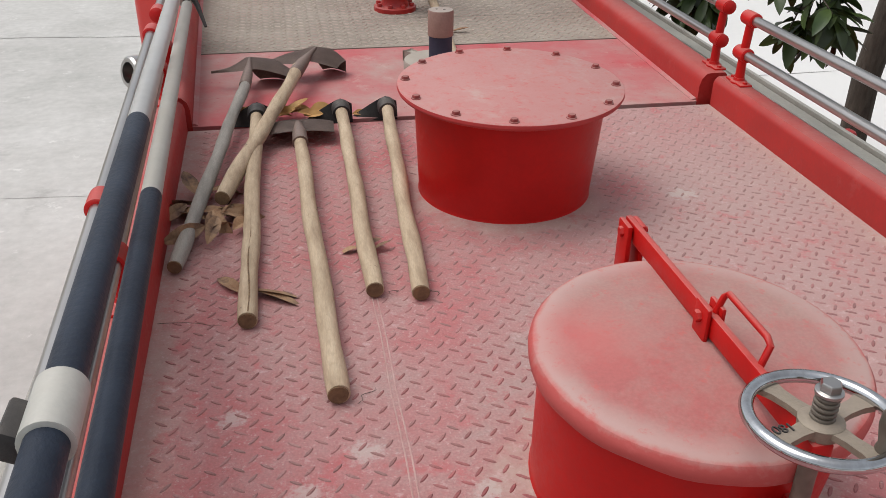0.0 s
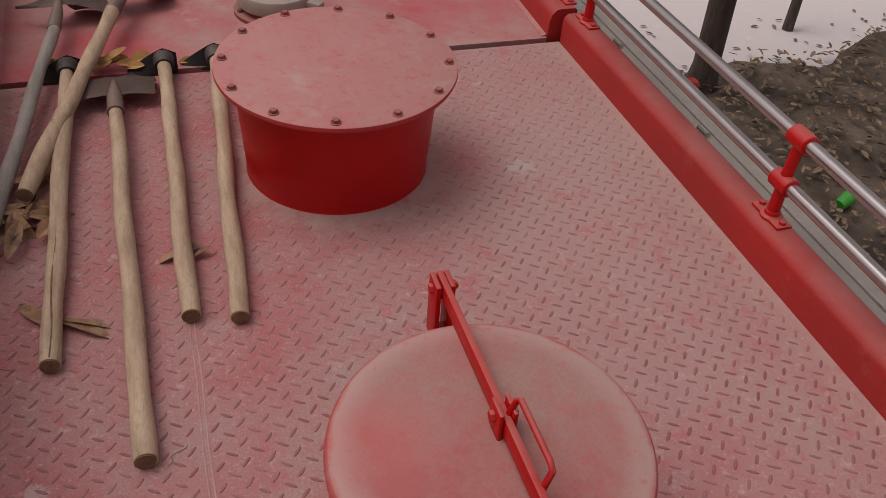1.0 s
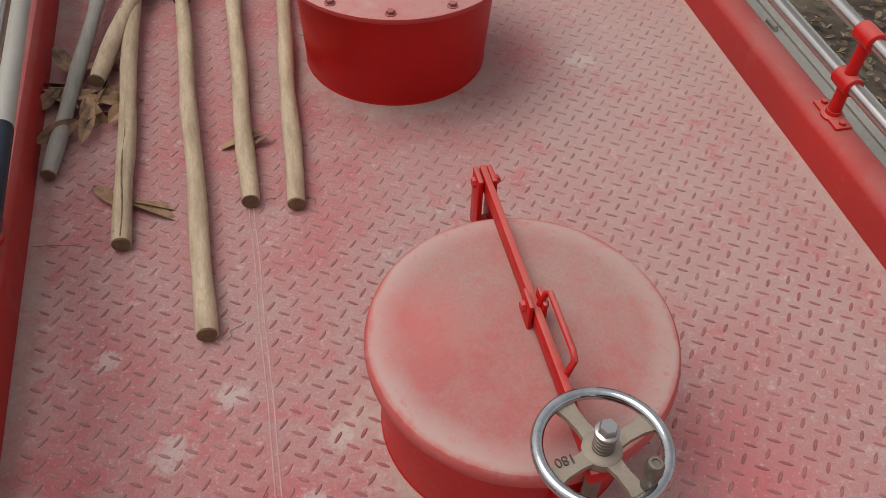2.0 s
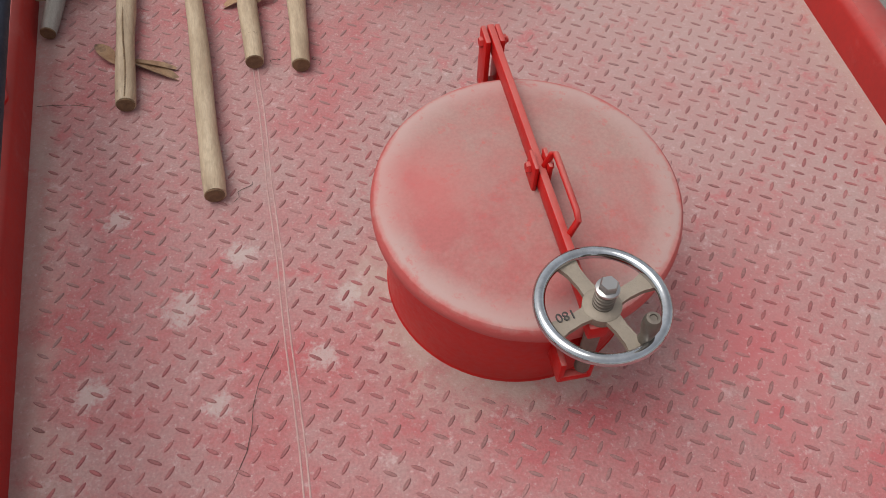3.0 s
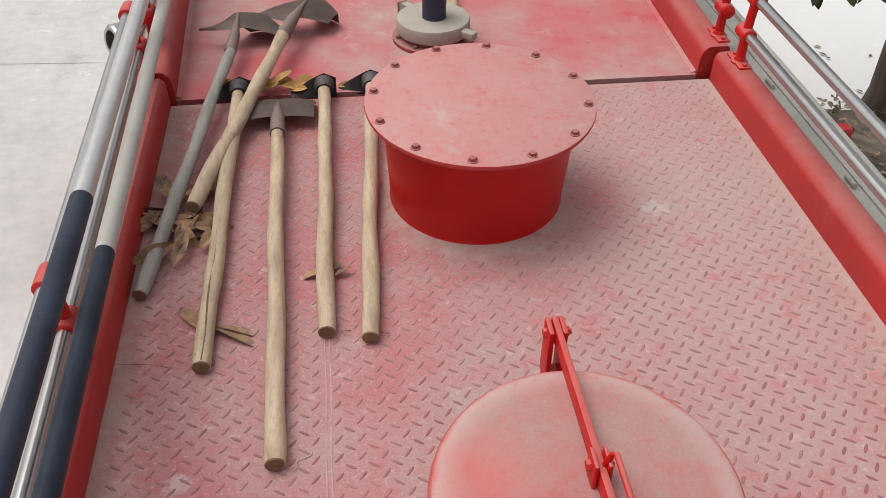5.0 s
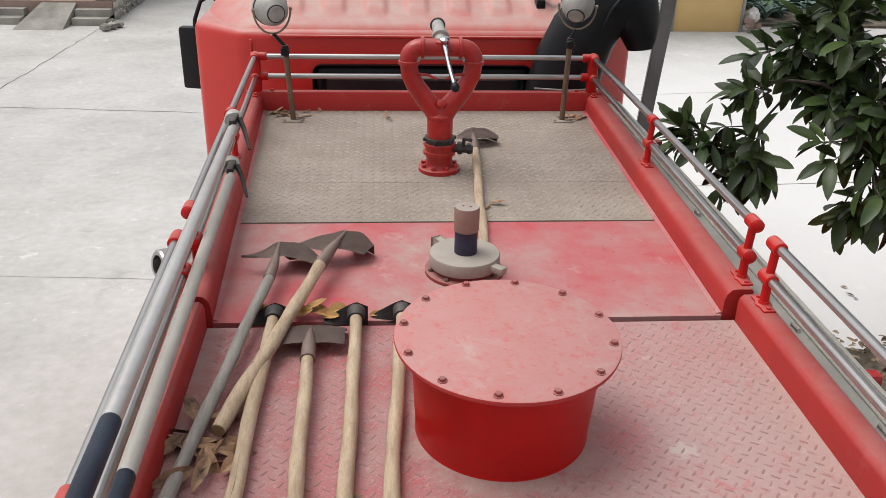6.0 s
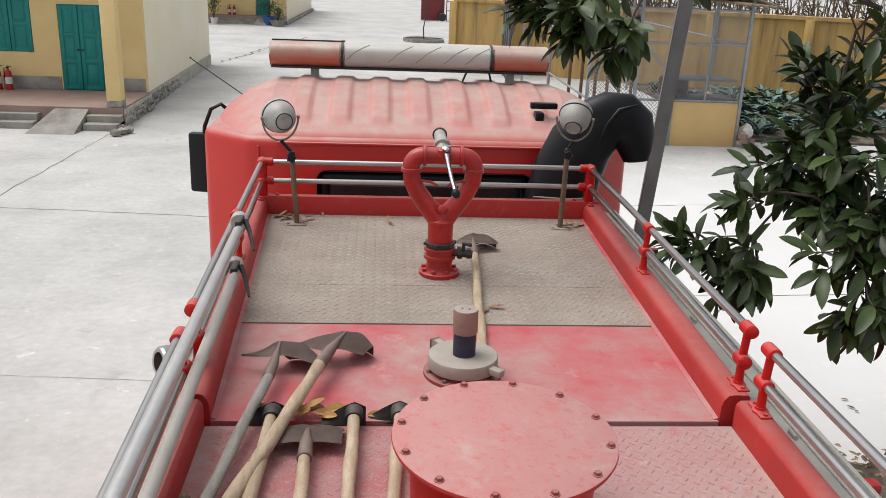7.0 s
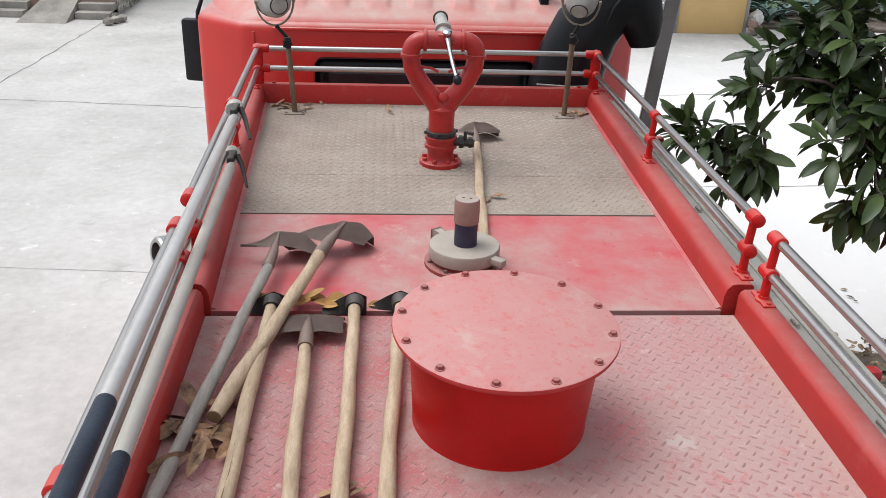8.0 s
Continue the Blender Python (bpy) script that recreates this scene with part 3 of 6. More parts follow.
for k in range(60):
    x, y = random.uniform(3.2, 7.5), random.uniform(3.6, 5.2)
    a = random.uniform(0, 6.28)
    spots.append(((x, y, 0.012), (math.cos(a), math.sin(a), random.uniform(0, 0.1)), (0, 0, 1), random.uniform(0.05, 0.10), random.uniform(0.022, 0.04), random.uniform(-0.1, 0.2)))
tagged(raw("fallen_leaves", *leaf_mesh(spots), LITTER), "brown fallen leaves scattered over soil and concrete", "leaves", kind="stuff")

# ---------- the truck ----------
truck = thing("fire_truck", (0, 0, 0), "red tanker fire truck with a dusty railed tread-plate roof", "fire truck")

# roof decks
b = B()
prism(b, [(-0.722, -3.3), (0.785, -3.3), (0.785, -0.024), (-0.758, -0.024)], D - 0.02, D)
rear_deck = part("rear_deck", b, DECK_RED, truck, "dusty faded red steel tread plate")


def off_rear(x, y):
    return (x - 0.023) ** 2 + (y + 0.525) ** 2 < 0.235 ** 2 or (x - 0.016) ** 2 + (y + 1.538) ** 2 < 0.2 ** 2 or abs(x + 0.34) < 0.007


raw("tread_pattern", *lozenges(-0.704, 0.77, -2.243, -0.04, D, 0.04, 0.0230, 0.0060, 0.0013, off_rear), TREAD, rear_deck, "raised lens-shaped tread marks", "stuff")
b = B()
for x in (-0.345, -0.336):
    tube(b, [(x + 0.0012 * math.sin(k * 1.7), -3.3 + k * 0.0819, D) for k in range(41)], 0.0015, 6)
part("weld_seam", b, WELD, rear_deck, "pale weld beads")

b = B()
prism(b, [(-0.747, 0.0), (0.755, 0.0), (0.788, 0.714), (-0.784, 0.714)], D - 0.02, D + 0.003)
front_plate = part("red_plate", b, PLATE_RED, truck, "smooth red plate with rubbed dust")
b = B()
prism(b, [(-0.786, 0.727), (0.790, 0.727), (0.812, 1.128), (-0.806, 1.128)], D - 0.02, D + 0.003)
prism(b, [(-0.806, 1.131), (0.812, 1.131), (0.828, 2.17), (-0.856, 2.17)], D - 0.02, D + 0.003)
dust_plate = part("front_deck", b, DECK_DUST, truck, "tread plate covered in beige dust")
raw("tread_pattern", *lozenges(-0.77, 0.78, 0.75, 2.15, D + 0.003, 0.045, 0.028, 0.009, 0.0021, lambda x, y: (x + 0.012) ** 2 + (y - 1.28) ** 2 < 0.09 ** 2), TREAD_DUST, dust_plate, "dusted raised tread marks", "stuff")
# dark strips added below the plate gaps to stand in for their shade
b = B()
prism(b, [(-0.9, -0.06), (0.9, -0.06), (0.9, 0.03), (-0.9, 0.03)], D - 0.10, D - 0.045)
prism(b, [(-0.80, 0.70), (0.81, 0.70), (0.81, 0.74), (-0.80, 0.74)], D - 0.06, D - 0.021)
part("gap_sealing", b, GAP_SHADE, truck)

# curbs round the decks
CURB = [(0, -0.02), (0, 0.068), (0.004, 0.08), (0.014, 0.089), (0.06, 0.09), (0.071, 0.084), (0.074, 0.074), (0.074, -0.06)]
CURB_F = [(0, -0.02), (0.001, 0.05), (0.007, 0.072), (0.02, 0.087), (0.034, 0.09), (0.078, 0.09), (0.085, 0.083), (0.085, -0.06)]
for p0, p1, out, prof in (((0.785, -3.3, D), (0.785, -0.03, D), (1, 0, 0), CURB), ((-0.722, -3.3, D), (-0.758, -0.03, D), (-1, 0, 0), CURB),
                          ((0.757, 0.002, D), (0.812, 2.17, D), (1, -0.025, 0), CURB_F), ((-0.747, 0.002, D), (-0.855, 2.17, D), (-1, -0.05, 0), CURB_F)):
    b = B()
    sweep(b, prof, p0, p1, out)
    part("side_curb", b, CURB_RED, truck, "red painted steel curb, dusty on top")
b = B()
sweep(b, [(0, -0.02), (0, 0.085), (0.006, 0.098), (0.05, 0.098), (0.055, 0.09), (0.055, -0.05)], (-0.94, 2.172, D), (0.90, 2.172, D), (0, 1, 0))
part("front_curb", b, CURB_RED, truck, "red painted front curb")
for s, x0, x1 in ((1, 0.757, 0.812), (-1, -0.747, -0.855)):
    b = B()
    sweep(b, [(0, 0.003), (0, 0.005), (0.014, 0.010), (0.014, 0.003)], (x0 - s * 0.014, 0.01, D), (x1 - s * 0.014, 2.16, D), (s, 0, 0))
    part("edge_strip", b, PLATE_RED, truck, "dusty edge strip")

# ledges outside the curbs and the tank body
for s, x0, x1 in ((1, 0.862, 1.0), (-1, -0.84, -0.93)):
    b = B()
    LZ = D + (0.035 if s > 0 else -0.02)
    box(b, ((x0 + x1) / 2, -0.55, LZ - 0.04), (abs(x1 - x0), 5.5, 0.08), 0.004)
    ledge = part("roof_ledge", b, LEDGE, truck, "dusty grey metal ledge")
    for cx0, w, h, dz in ((x1 - s * 0.01, 0.014, 0.016, 0.006), (x0 * 0.45 + x1 * 0.55, 0.012, 0.008, 0.002)):
        b = B()
        box(b, (cx0, -0.55, LZ + dz), (w, 5.5, h), 0.002)
        part("lip", b, LEDGE, ledge)
b = B()
box(b, (0.03, -0.53, 1.78), (1.92, 5.5, 1.72), 0.03)
part("tank_body", b, RED, truck, "red painted body")
for y in (-0.78, -0.29, 0.42, 0.95):
    b = B()
    box(b, (0.872, y, D + 0.044), (0.010, 0.038, 0.020), 0.003, Matrix.Rotation(0.25, 3, "Y"))
    part("ledge_clip", b, BOLT_RED, truck, "small rusty red clip")
for y in (-0.62, -0.14, 0.7):
    b = B()
    tube(b, [(0.915, y - 0.02, D + 0.034), (0.915, y - 0.02, D + 0.043), (0.915, y + 0.02, D + 0.043), (0.915, y + 0.02, D + 0.034)], 0.006, 8)
    part("ledge_eye", b, LEDGE, truck)
for y in (-2.4, -0.36, 1.6):
    b = B()
    box(b, (1.03, y, D + 0.01), (0.045, 0.042, 0.042), 0.012)
    marker = part("marker_lamp", b, EXT_RED, truck, "small red side marker lamp")
    b = B()
    box(b, (1.005, y, D + 0.0), (0.02, 0.07, 0.04), 0.004)
    part("lamp_foot", b, BLACK, marker)


def left_x(y):
    return -0.775 - 0.033 * (y + 1.07)


def rail_post(x, y, side, tilt=0.0, ends=False):
    """A red rail post: oval foot with two bolts, a stem, and two clamps that hold the tubes."""
    z0 = D + 0.088
    b = B()
    tube(b, [(x, y, z0), (x, y, z0 + 0.09), (x + side * 0.006, y, z0 + 0.187)], [0.014, 0.0125, 0.0125], 14)
    post = part("rail_post", b, RED, truck, "red painted rail post")
    b = B()
    lathe(b, [(0.024, 0), (0.024, 0.006), (0.021, 0.009), (0.017, 0.010), (0.015, 0.018)], (x, y, z0), 20)
    box(b, (x, y, z0 + 0.004), (0.038, 0.095, 0.008), 0.0035)
    part("foot", b, RED, post)
    for dy in (-0.036, 0.036):
        b = B()
        hexbolt(b, (x, y + dy, z0 + 0.008), 0.0075, 0.006)
        part("bolt", b, RED, post)
    for z, dx in ((2.875, 0), (2.975, side * 0.006)):
        b = B()
        lathe(b, [(0.0165, -0.028), (0.0205, -0.025), (0.021, 0), (0.0205, 0.025), (0.0165, 0.028)], (x + dx, y, z), 20, (0, 1, 0))
        if ends:
            lathe(b, [(0.018, 0), (0.020, 0.005), (0.012, 0.010), (0, 0.012)], (x + dx, y + 0.026 * ends, z), 16, (0, ends, 0))
        part("clamp", b, RED, post)
    return post


for y, e in ((-3.1, 0), (-2.0, 0), (-1.02, 0), (-0.095, 1), (0.07, -1), (1.105, 0)):
    rail_post(0.83, y, 1, ends=e)
for y, e in ((-3.1, 0), (-2.0, 0), (-1.06, 0), (-0.02, 1), (0.2, -1), (1.2, 0)):
    rail_post(left_x(y), y, -1, ends=e)
for x in (0.842, -0.885):
    b = B()
    s = 1 if x > 0 else -1
    box(b, (x, 2.2, 2.885), (0.05, 0.045, 0.2), 0.012)
    for z in (2.875, 2.975):
        lathe(b, [(0.017, -0.05), (0.021, -0.045), (0.022, 0.02), (0.017, 0.026)], (x, 2.2, z), 18, (0, 1, 0))
        lathe(b, [(0.017, -0.02), (0.021, -0.015), (0.021, 0.055), (0.017, 0.06)], (x, 2.2, z), 18, (-s, 0, 0))
    corner = part("corner_post", b, RED, truck, "red corner post of the railing")
    for dx, dy in ((-s * 0.075, 0.0), (0, -0.075)):
        b = B()
        lathe(b, [(0.017, 0), (0.017, 0.008), (0.010, 0.010), (0.010, 0.018)], (x + dx, 2.2 + dy, 2.79), 12)
        part("bolt", b, RED, corner)
for z, dx in ((2.875, 0.0), (2.975, 0.006)):
    for p0, p1 in (((0.83 + dx, -3.15, z), (0.83 + dx, -0.1, z)), ((0.83 + dx, 0.08, z), (0.842, 2.2, z)),
                   ((left_x(-3.15) - dx, -3.15, z), (left_x(-0.03) - dx, -0.03, z)), ((left_x(0.21) - dx, 0.21, z), (-0.885, 2.2, z)), ((-0.885, 2.2, z), (0.842, 2.2, z))):
        b = B()
        tube(b, [Vector(p0).lerp(Vector(p1), k / 24) for k in range(25)], 0.0138, 18)
        part("rail_tube", b, STEEL, truck, "brushed stainless rail tube")

# large bolted manhole drum
cx, cy = 0.023, -0.525
b = B()
lathe(b, [(0.2075, 0), (0.206, 0.004), (0.206, 0.012), (0.220, 0.251)], (cx, cy, D), 72)
for v in b.verts:
    v.co.y += 0.018 * (D + 0.255 - v.co.z) / 0.255
drum = part("bolted_manhole", b, RED, truck, "red round manhole drum with a bolted lid")
def leaning(bm, cx, cy, z, degrees):
    """Turn about the level line through (cx, cy, z), the rear side down."""
    bmesh.ops.transform(bm, matrix=Matrix.Translation((cx, cy, z)) @ Matrix.Rotation(radians(degrees), 4, "X") @ Matrix.Translation((-cx, -cy, -z)), verts=bm.verts)
    return bm


b = B()
lathe(b, [(0.252, 0.251), (0.256, 0.253), (0.258, 0.258), (0.257, 0.264), (0.253, 0.266), (0.0, 0.267)], (cx, cy, D), 72)
part("lid", leaning(b, cx, cy, D + 0.26, 1.6), LID_PALE, drum, "dusty pale red lid", 30)
for k in range(12):
    a = radians(108 - 30 * k)
    b = B()
    p = (cx + 0.239 * math.cos(a), cy + 0.239 * math.sin(a), D + 0.266)
    lathe(b, [(0.0112, 0), (0.0112, 0.0015), (0.0105, 0.002)], p, 16)
    hexbolt(b, (p[0], p[1], p[2] + 0.002), 0.0085, 0.0062)
    part("bolt", leaning(b, cx, cy, D + 0.26, 1.6), BOLT_RED, drum)

# hinged manhole with a handwheel
cx, cy = 0.020, -1.534
b = B()
lathe(b, [(0.196, 0), (0.1945, 0.003), (0.194, 0.009), (0.200, 0.222)], (cx, cy, D), 72)
for v in b.verts:
    v.co.y += 0.026 * (D + 0.225 - v.co.z) / 0.225
hatch = part("hinged_manhole", b, RED, truck, "red round manhole with a hinged lid, clamp arm and handwheel")
b = B()
lathe(b, [(0.204, 0.217), (0.2135, 0.217), (0.2155, 0.2205), (0.2165, 0.230), (0.2150, 0.238), (0.211, 0.2435), (0.203, 0.247), (0.185, 0.2495), (0.1, 0.253), (0.0, 0.2545)], (cx, cy, D - 0.005), 96)
for v in b.verts:  # a lip bent and dented here and there
    a = math.atan2(v.co.y - cy, v.co.x - cx)
    if v.co.z < D + 0.232:
        v.co.z += 0.0016 * math.sin(5 * a + 0.6) + 0.0011 * math.sin(13 * a)
part("lid", leaning(b, cx, cy, D + 0.231, 2.3), LID_RED, hatch, "dusty pale red domed lid with rolled edge", 30)
ax = 0.036
b = B()
box(b, (ax, -1.506, 2.969), (0.011, 0.540, 0.032), 0.0025, Matrix.Rotation(radians(-1.2), 3, "X"))
part("clamp_arm", b, RED, hatch, "flat red clamp bar")
b = B()
for x in (ax - 0.0115, ax + 0.0105):
    box(b, (x, -1.255, 2.920), (0.009, 0.040, 0.116), 0.003)
box(b, (ax, -1.285, 2.87), (0.035, 0.07, 0.03), 0.003)
for sgn in (-1, 1):
    hexbolt(b, (ax + sgn * 0.0155, -1.255, 2.962), 0.0085, 0.006, (sgn, 0, 0))
tube(b, [(ax - 0.018, -1.255, 2.962), (ax + 0.024, -1.255, 2.962)], 0.005, 10)
part("hinge_bracket", b, RED, hatch, "red hinge bracket")
b = B()
for x in (ax - 0.0095, ax + 0.0095):
    box(b, (x, -1.522, 2.966), (0.007, 0.036, 0.060), 0.003)
for sgn in (-1, 1):
    hexbolt(b, (ax + sgn * 0.013, -1.52, 2.977), 0.0085, 0.006, (sgn, 0, 0))
part("lid_link", b, RED, hatch)
b = B()
tube(b, [(ax + 0.004, -1.528, 2.985), (ax + 0.012, -1.528, 3.008), (ax + 0.014, -1.535, 3.016), (ax + 0.014, -1.63, 3.016), (ax + 0.014, -1.64, 3.01), (ax + 0.005, -1.642, 2.982)], 0.0045, 10)
part("lifting_handle", b, RED, hatch, "red bent-rod lifting handle")
wx, wy = 0.046, -1.757
b = B()
box(b, (ax + 0.003, -1.76, 2.972), (0.026, 0.04, 0.026), 0.004)
part("arm_eye", b, RED, hatch)
b = B()
for x in (ax - 0.018, ax + 0.022):
    box(b, (x, -1.735, 2.835), (0.009, 0.055, 0.05), 0.003)
box(b, (ax + 0.002, -1.712, 2.83), (0.045, 0.02, 0.05), 0.003)
box(b, (ax + 0.002, -1.757, 2.818), (0.045, 0.012, 0.014), 0.003)
part("latch_bracket", b, RED, hatch, "red latch bracket")
b = B()
tube(b, [(wx, wy, 2.84), (wx, wy, 3.034)], 0.0105, 18)
for k in range(5):
    torus(b, (wx, wy, 3.004 + 0.0065 * k), 0.0108, 0.0024, 22, 8)
lathe(b, [(0.016, 2.995), (0.017, 2.998), (0.0165, 3.0)], (wx, wy, 0), 18)
part("spindle", b, DULL_STEEL, hatch, "dull threaded spindle")
b = B()
lathe(b, [(0.0145, 0), (0.0145, 0.003), (0.013, 0.004)], (wx, wy, 3.034), 24)
hexbolt(b, (wx, wy, 3.038), 0.0115, 0.010)
part("nut", b, STEEL, hatch)
tilt = Matrix.Translation((wx, wy, 2.995)) @ Matrix.Rotation(radians(-2), 4, "X")
b = B()
torus(b, (0, 0, 0.006), 0.0755, 0.0078, 72, 14)
bmesh.ops.transform(b, matrix=tilt, verts=b.verts)
wheel = part("handwheel", b, CHROME, hatch, "chromed handwheel rim")
b = B()
lathe(b, [(0.018, -0.012), (0.023, -0.01), (0.024, 0.004), (0.02, 0.007), (0.011, 0.008)], (0, 0, 0), 32)
for a in (82, 172, 262, 352):
    m = Matrix.Rotation(radians(a + 28), 4, "Z")
    vs = []
    for u, w in ((0.018, 0.0105), (0.036, 0.0085), (0.056, 0.0095), (0.071, 0.0135)):
        for sy in (-1, 1):
            for z in (-0.004, 0.0035):
                vs.append(b.verts.new(m @ Vector((u, sy * w, z))))
    for k in range(3):
        o = 4 * k
        for q in ((o, o + 4, o + 6, o + 2), (o + 1, o + 3, o + 7, o + 5), (o, o + 1, o + 5, o + 4), (o + 2, o + 6, o + 7, o + 3)):
            b.faces.new([vs[i] for i in q])
bmesh.ops.transform(b, matrix=tilt, verts=b.verts)
part("spokes", b, IRON, wheel, "dull cast four-spoke hub")
b = B()
gx, gy = 0.034, -0.055
lathe(b, [(0.0075, 0.0), (0.0095, 0.006), (0.0078, 0.013), (0.0112, 0.034), (0.0106, 0.046), (0.0082, 0.051), (0.0048, 0.0515), (0.0044, 0.0495), (0, 0.0495)], (gx, gy, 0.0), 24)
bmesh.ops.transform(b, matrix=tilt, verts=b.verts)
part("crank_grip", b, DULL_STEEL, wheel, "worn metal crank grip")
txt = bpy.data.curves.new("cast_number", "FONT")
txt.body, txt.size, txt.extrude, txt.align_x, txt.align_y = "180", 0.017, 0.0008, "CENTER", "CENTER"
tob = new("cast_number", txt)
dg = bpy.context.evaluated_depsgraph_get()
tme = bpy.data.meshes.new_from_object(tob.evaluated_get(dg))
bpy.data.objects.remove(tob)
tme.materials.clear()
tme.materials.append(DARK_IRON)
tme.transform(tilt @ Matrix.Translation((-0.047, -0.0065, 0.0042)) @ Matrix.Rotation(radians(188), 4, "Z"))
put_under(new("cast_number", tme), wheel)

# capped filler valve
vx, vy = 0.008, 0.315
b = B()
lathe(b, [(0.128, 0.003), (0.128, 0.014), (0.12, 0.016), (0.10, 0.016), (0.098, 0.04)], (vx, vy, D), 48)
filler = part("filler_valve", b, BOLT_RED, truck, "dusty round filler valve with a capped stem")
for k in range(8):
    a = radians(45 * k + 10)
    b = B()
    hexbolt(b, (vx + 0.113 * math.cos(a), vy + 0.113 * math.sin(a), D + 0.015), 0.008, 0.009)
    part("bolt", b, RUST, filler)
b = B()
lathe(b, [(0.106, 0.028), (0.113, 0.032), (0.115, 0.04), (0.115, 0.068), (0.112, 0.073), (0.0, 0.074)], (vx, vy, D), 56)
for a in (122, 318):
    m = Matrix.Rotation(radians(a), 4, "Z")
    box(b, Vector((vx, vy, D + 0.052)) + m @ Vector((0.115, 0, 0)), (0.085, 0.032, 0.024), 0.006, m.to_3x3())
part("cap", b, VALVE_GREY, filler, "dusty grey-brown cap with two lugs")
b = B()
lathe(b, [(0.037, 0.072), (0.037, 0.152)], (vx + 0.003, vy, D), 36)
part("stem_band", b, NAVY, filler, "dark navy band round the stem")
b = B()
lathe(b, [(0.037, 0.150), (0.0405, 0.152), (0.0405, 0.226), (0.038, 0.231), (0.0, 0.232)], (vx + 0.003, vy, D), 36)
stem_cap = part("stem_cap", b, COPPER, filler, "brown stem cap, dusty on top")
# solid dark discs stand in for the shade inside two holes
b = B()
for dx, dy in ((-0.012, 0.004), (0.011, -0.003)):
    lathe(b, [(0.004, 0.0), (0.004, 0.0035)], (vx + dx + 0.003, vy + dy, D + 0.229), 10)
part("pin_holes", b, DARK_IRON, stem_cap)

# water monitor
mx, my = -0.012, 1.28
monitor = B()
lathe(monitor, [(0.088, 0.003), (0.088, 0.02), (0.084, 0.023), (0.062, 0.024), (0.057, 0.03), (0.055, 0.05), (0.057, 0.076), (0.068, 0.078), (0.0685, 0.092), (0.060, 0.094), (0.060, 0.112), (0.068, 0.114), (0.068, 0.126), (0.058, 0.128)], (mx, my, D), 40)
monitor = part("water_monitor", monitor, MON_RED, truck, "red water cannon with a looped pipe body on a bolted flange")
for k in range(8):
    a = radians(45 * k + 22)
    b = B()
    hexbolt(b, (mx + 0.072 * math.cos(a), my + 0.072 * math.sin(a), D + 0.022), 0.010, 0.014)
    part("bolt", b, MON_RED, monitor)
b = B()
lathe(b, [(0.055, 0.126), (0.059, 0.128), (0.059, 0.138), (0.064, 0.140), (0.064, 0.150), (0.057, 0.152)], (mx, my, D), 40)
for k in range(6):
    a = radians(60 * k + 12)
    hexbolt(b, (mx + 0.064 * math.cos(a), my + 0.064 * math.sin(a), D + 0.138), 0.009, 0.012)
tube(b, [(mx + 0.05, my - 0.01, D + 0.105), (mx + 0.14, my - 0.02, D + 0.1)], 0.017, 14)
lathe(b, [(0.026, 0), (0.028, 0.006), (0.026, 0.02)], (mx + 0.075, my - 0.012, D + 0.104), 6, (1, 0, 0))
lathe(b, [(0.022, 0), (0.024, 0.005), (0.022, 0.018)], (mx + 0.115, my - 0.015, D + 0.102), 6, (1, 0, 0))
tube(b, [(mx + 0.1, my - 0.02, D + 0.105), (mx + 0.1, my - 0.03, D + 0.15), (mx + 0.13, my - 0.05, D + 0.15)], 0.008, 8)
part("swivel_joint", b, DARK_IRON, monitor, "greasy dark swivel joint with a drain cock")
b = B()
lathe(b, [(0.053, 0.148), (0.0545, 0.236), (0.0585, 0.238), (0.0585, 0.246), (0.050, 0.250), (0.040, 0.262)], (mx, my, D), 40)
part("neck", b, MON_RED, monitor)
for s in (-1, 1):
    b = B()
    pts = [(mx + s * 0.004, my, 2.935), (mx + s * 0.034, my, 2.978), (mx + s * 0.072, my, 3.023), (mx + s * 0.104, my, 3.070), (mx + s * 0.126, my, 3.115), (mx + s * 0.132, my, 3.165)]
    tube(b, pts, [0.046, 0.043, 0.040, 0.038, 0.037, 0.036], 22)
    lathe(b, [(0.035, 0), (0.044, 0.001), (0.044, 0.014), (0.035, 0.016)], (mx + s * 0.13, my, 3.155), 28)
    part("lower_arm", b, MON_RED, monitor)
    b = B()
    tube(b, [(mx + s * 0.132, my, 3.165)] + [(mx + s * (0.082 + 0.050 * math.cos(k * math.pi / 16)), my, 3.172 + 0.050 * math.sin(k * math.pi / 16)) for k in range(9)] + [(mx + s * 0.05, my, 3.222)], 0.036, 22)
    lathe(b, [(0.034, 0), (0.044, 0.002), (0.045, 0.008), (0.044, 0.014), (0.034, 0.016)], (mx + s * 0.068, my, 3.222), 26, (s, 0, 0))
    part("upper_elbow", b, MON_RED, monitor)
b = B()
tube(b, [(mx - 0.07, my, 3.222), (mx + 0.07, my, 3.222)], 0.036, 24)
lathe(b, [(0.022, 0.03), (0.03, 0.034), (0.03, 0.06), (0.018, 0.066)], (mx, my - 0.01, 3.19), 18, (0, 0, 1))
part("cross_pipe", b, MON_RED, monitor)
b = B()
tube(b, [(mx, my + 0.02, 3.232), (mx, my + 0.08, 3.25), (mx, my + 0.26, 3.262)], [0.024, 0.028, 0.026], 20)
lathe(b, [(0.031, 0), (0.034, 0.002), (0.034, 0.02), (0.031, 0.022)], (mx, my + 0.06, 3.25), 20, (0, 0.93, 0.35))
part("barrel", b, LAMP_GREY, monitor, "grey nozzle barrel")
b = B()
torus(b, (mx, my + 0.26, 3.262), 0.027, 0.006, 28, 10, (0, 1, 0.07))
part("barrel_rim", b, DARK_IRON, monitor)
b = B()
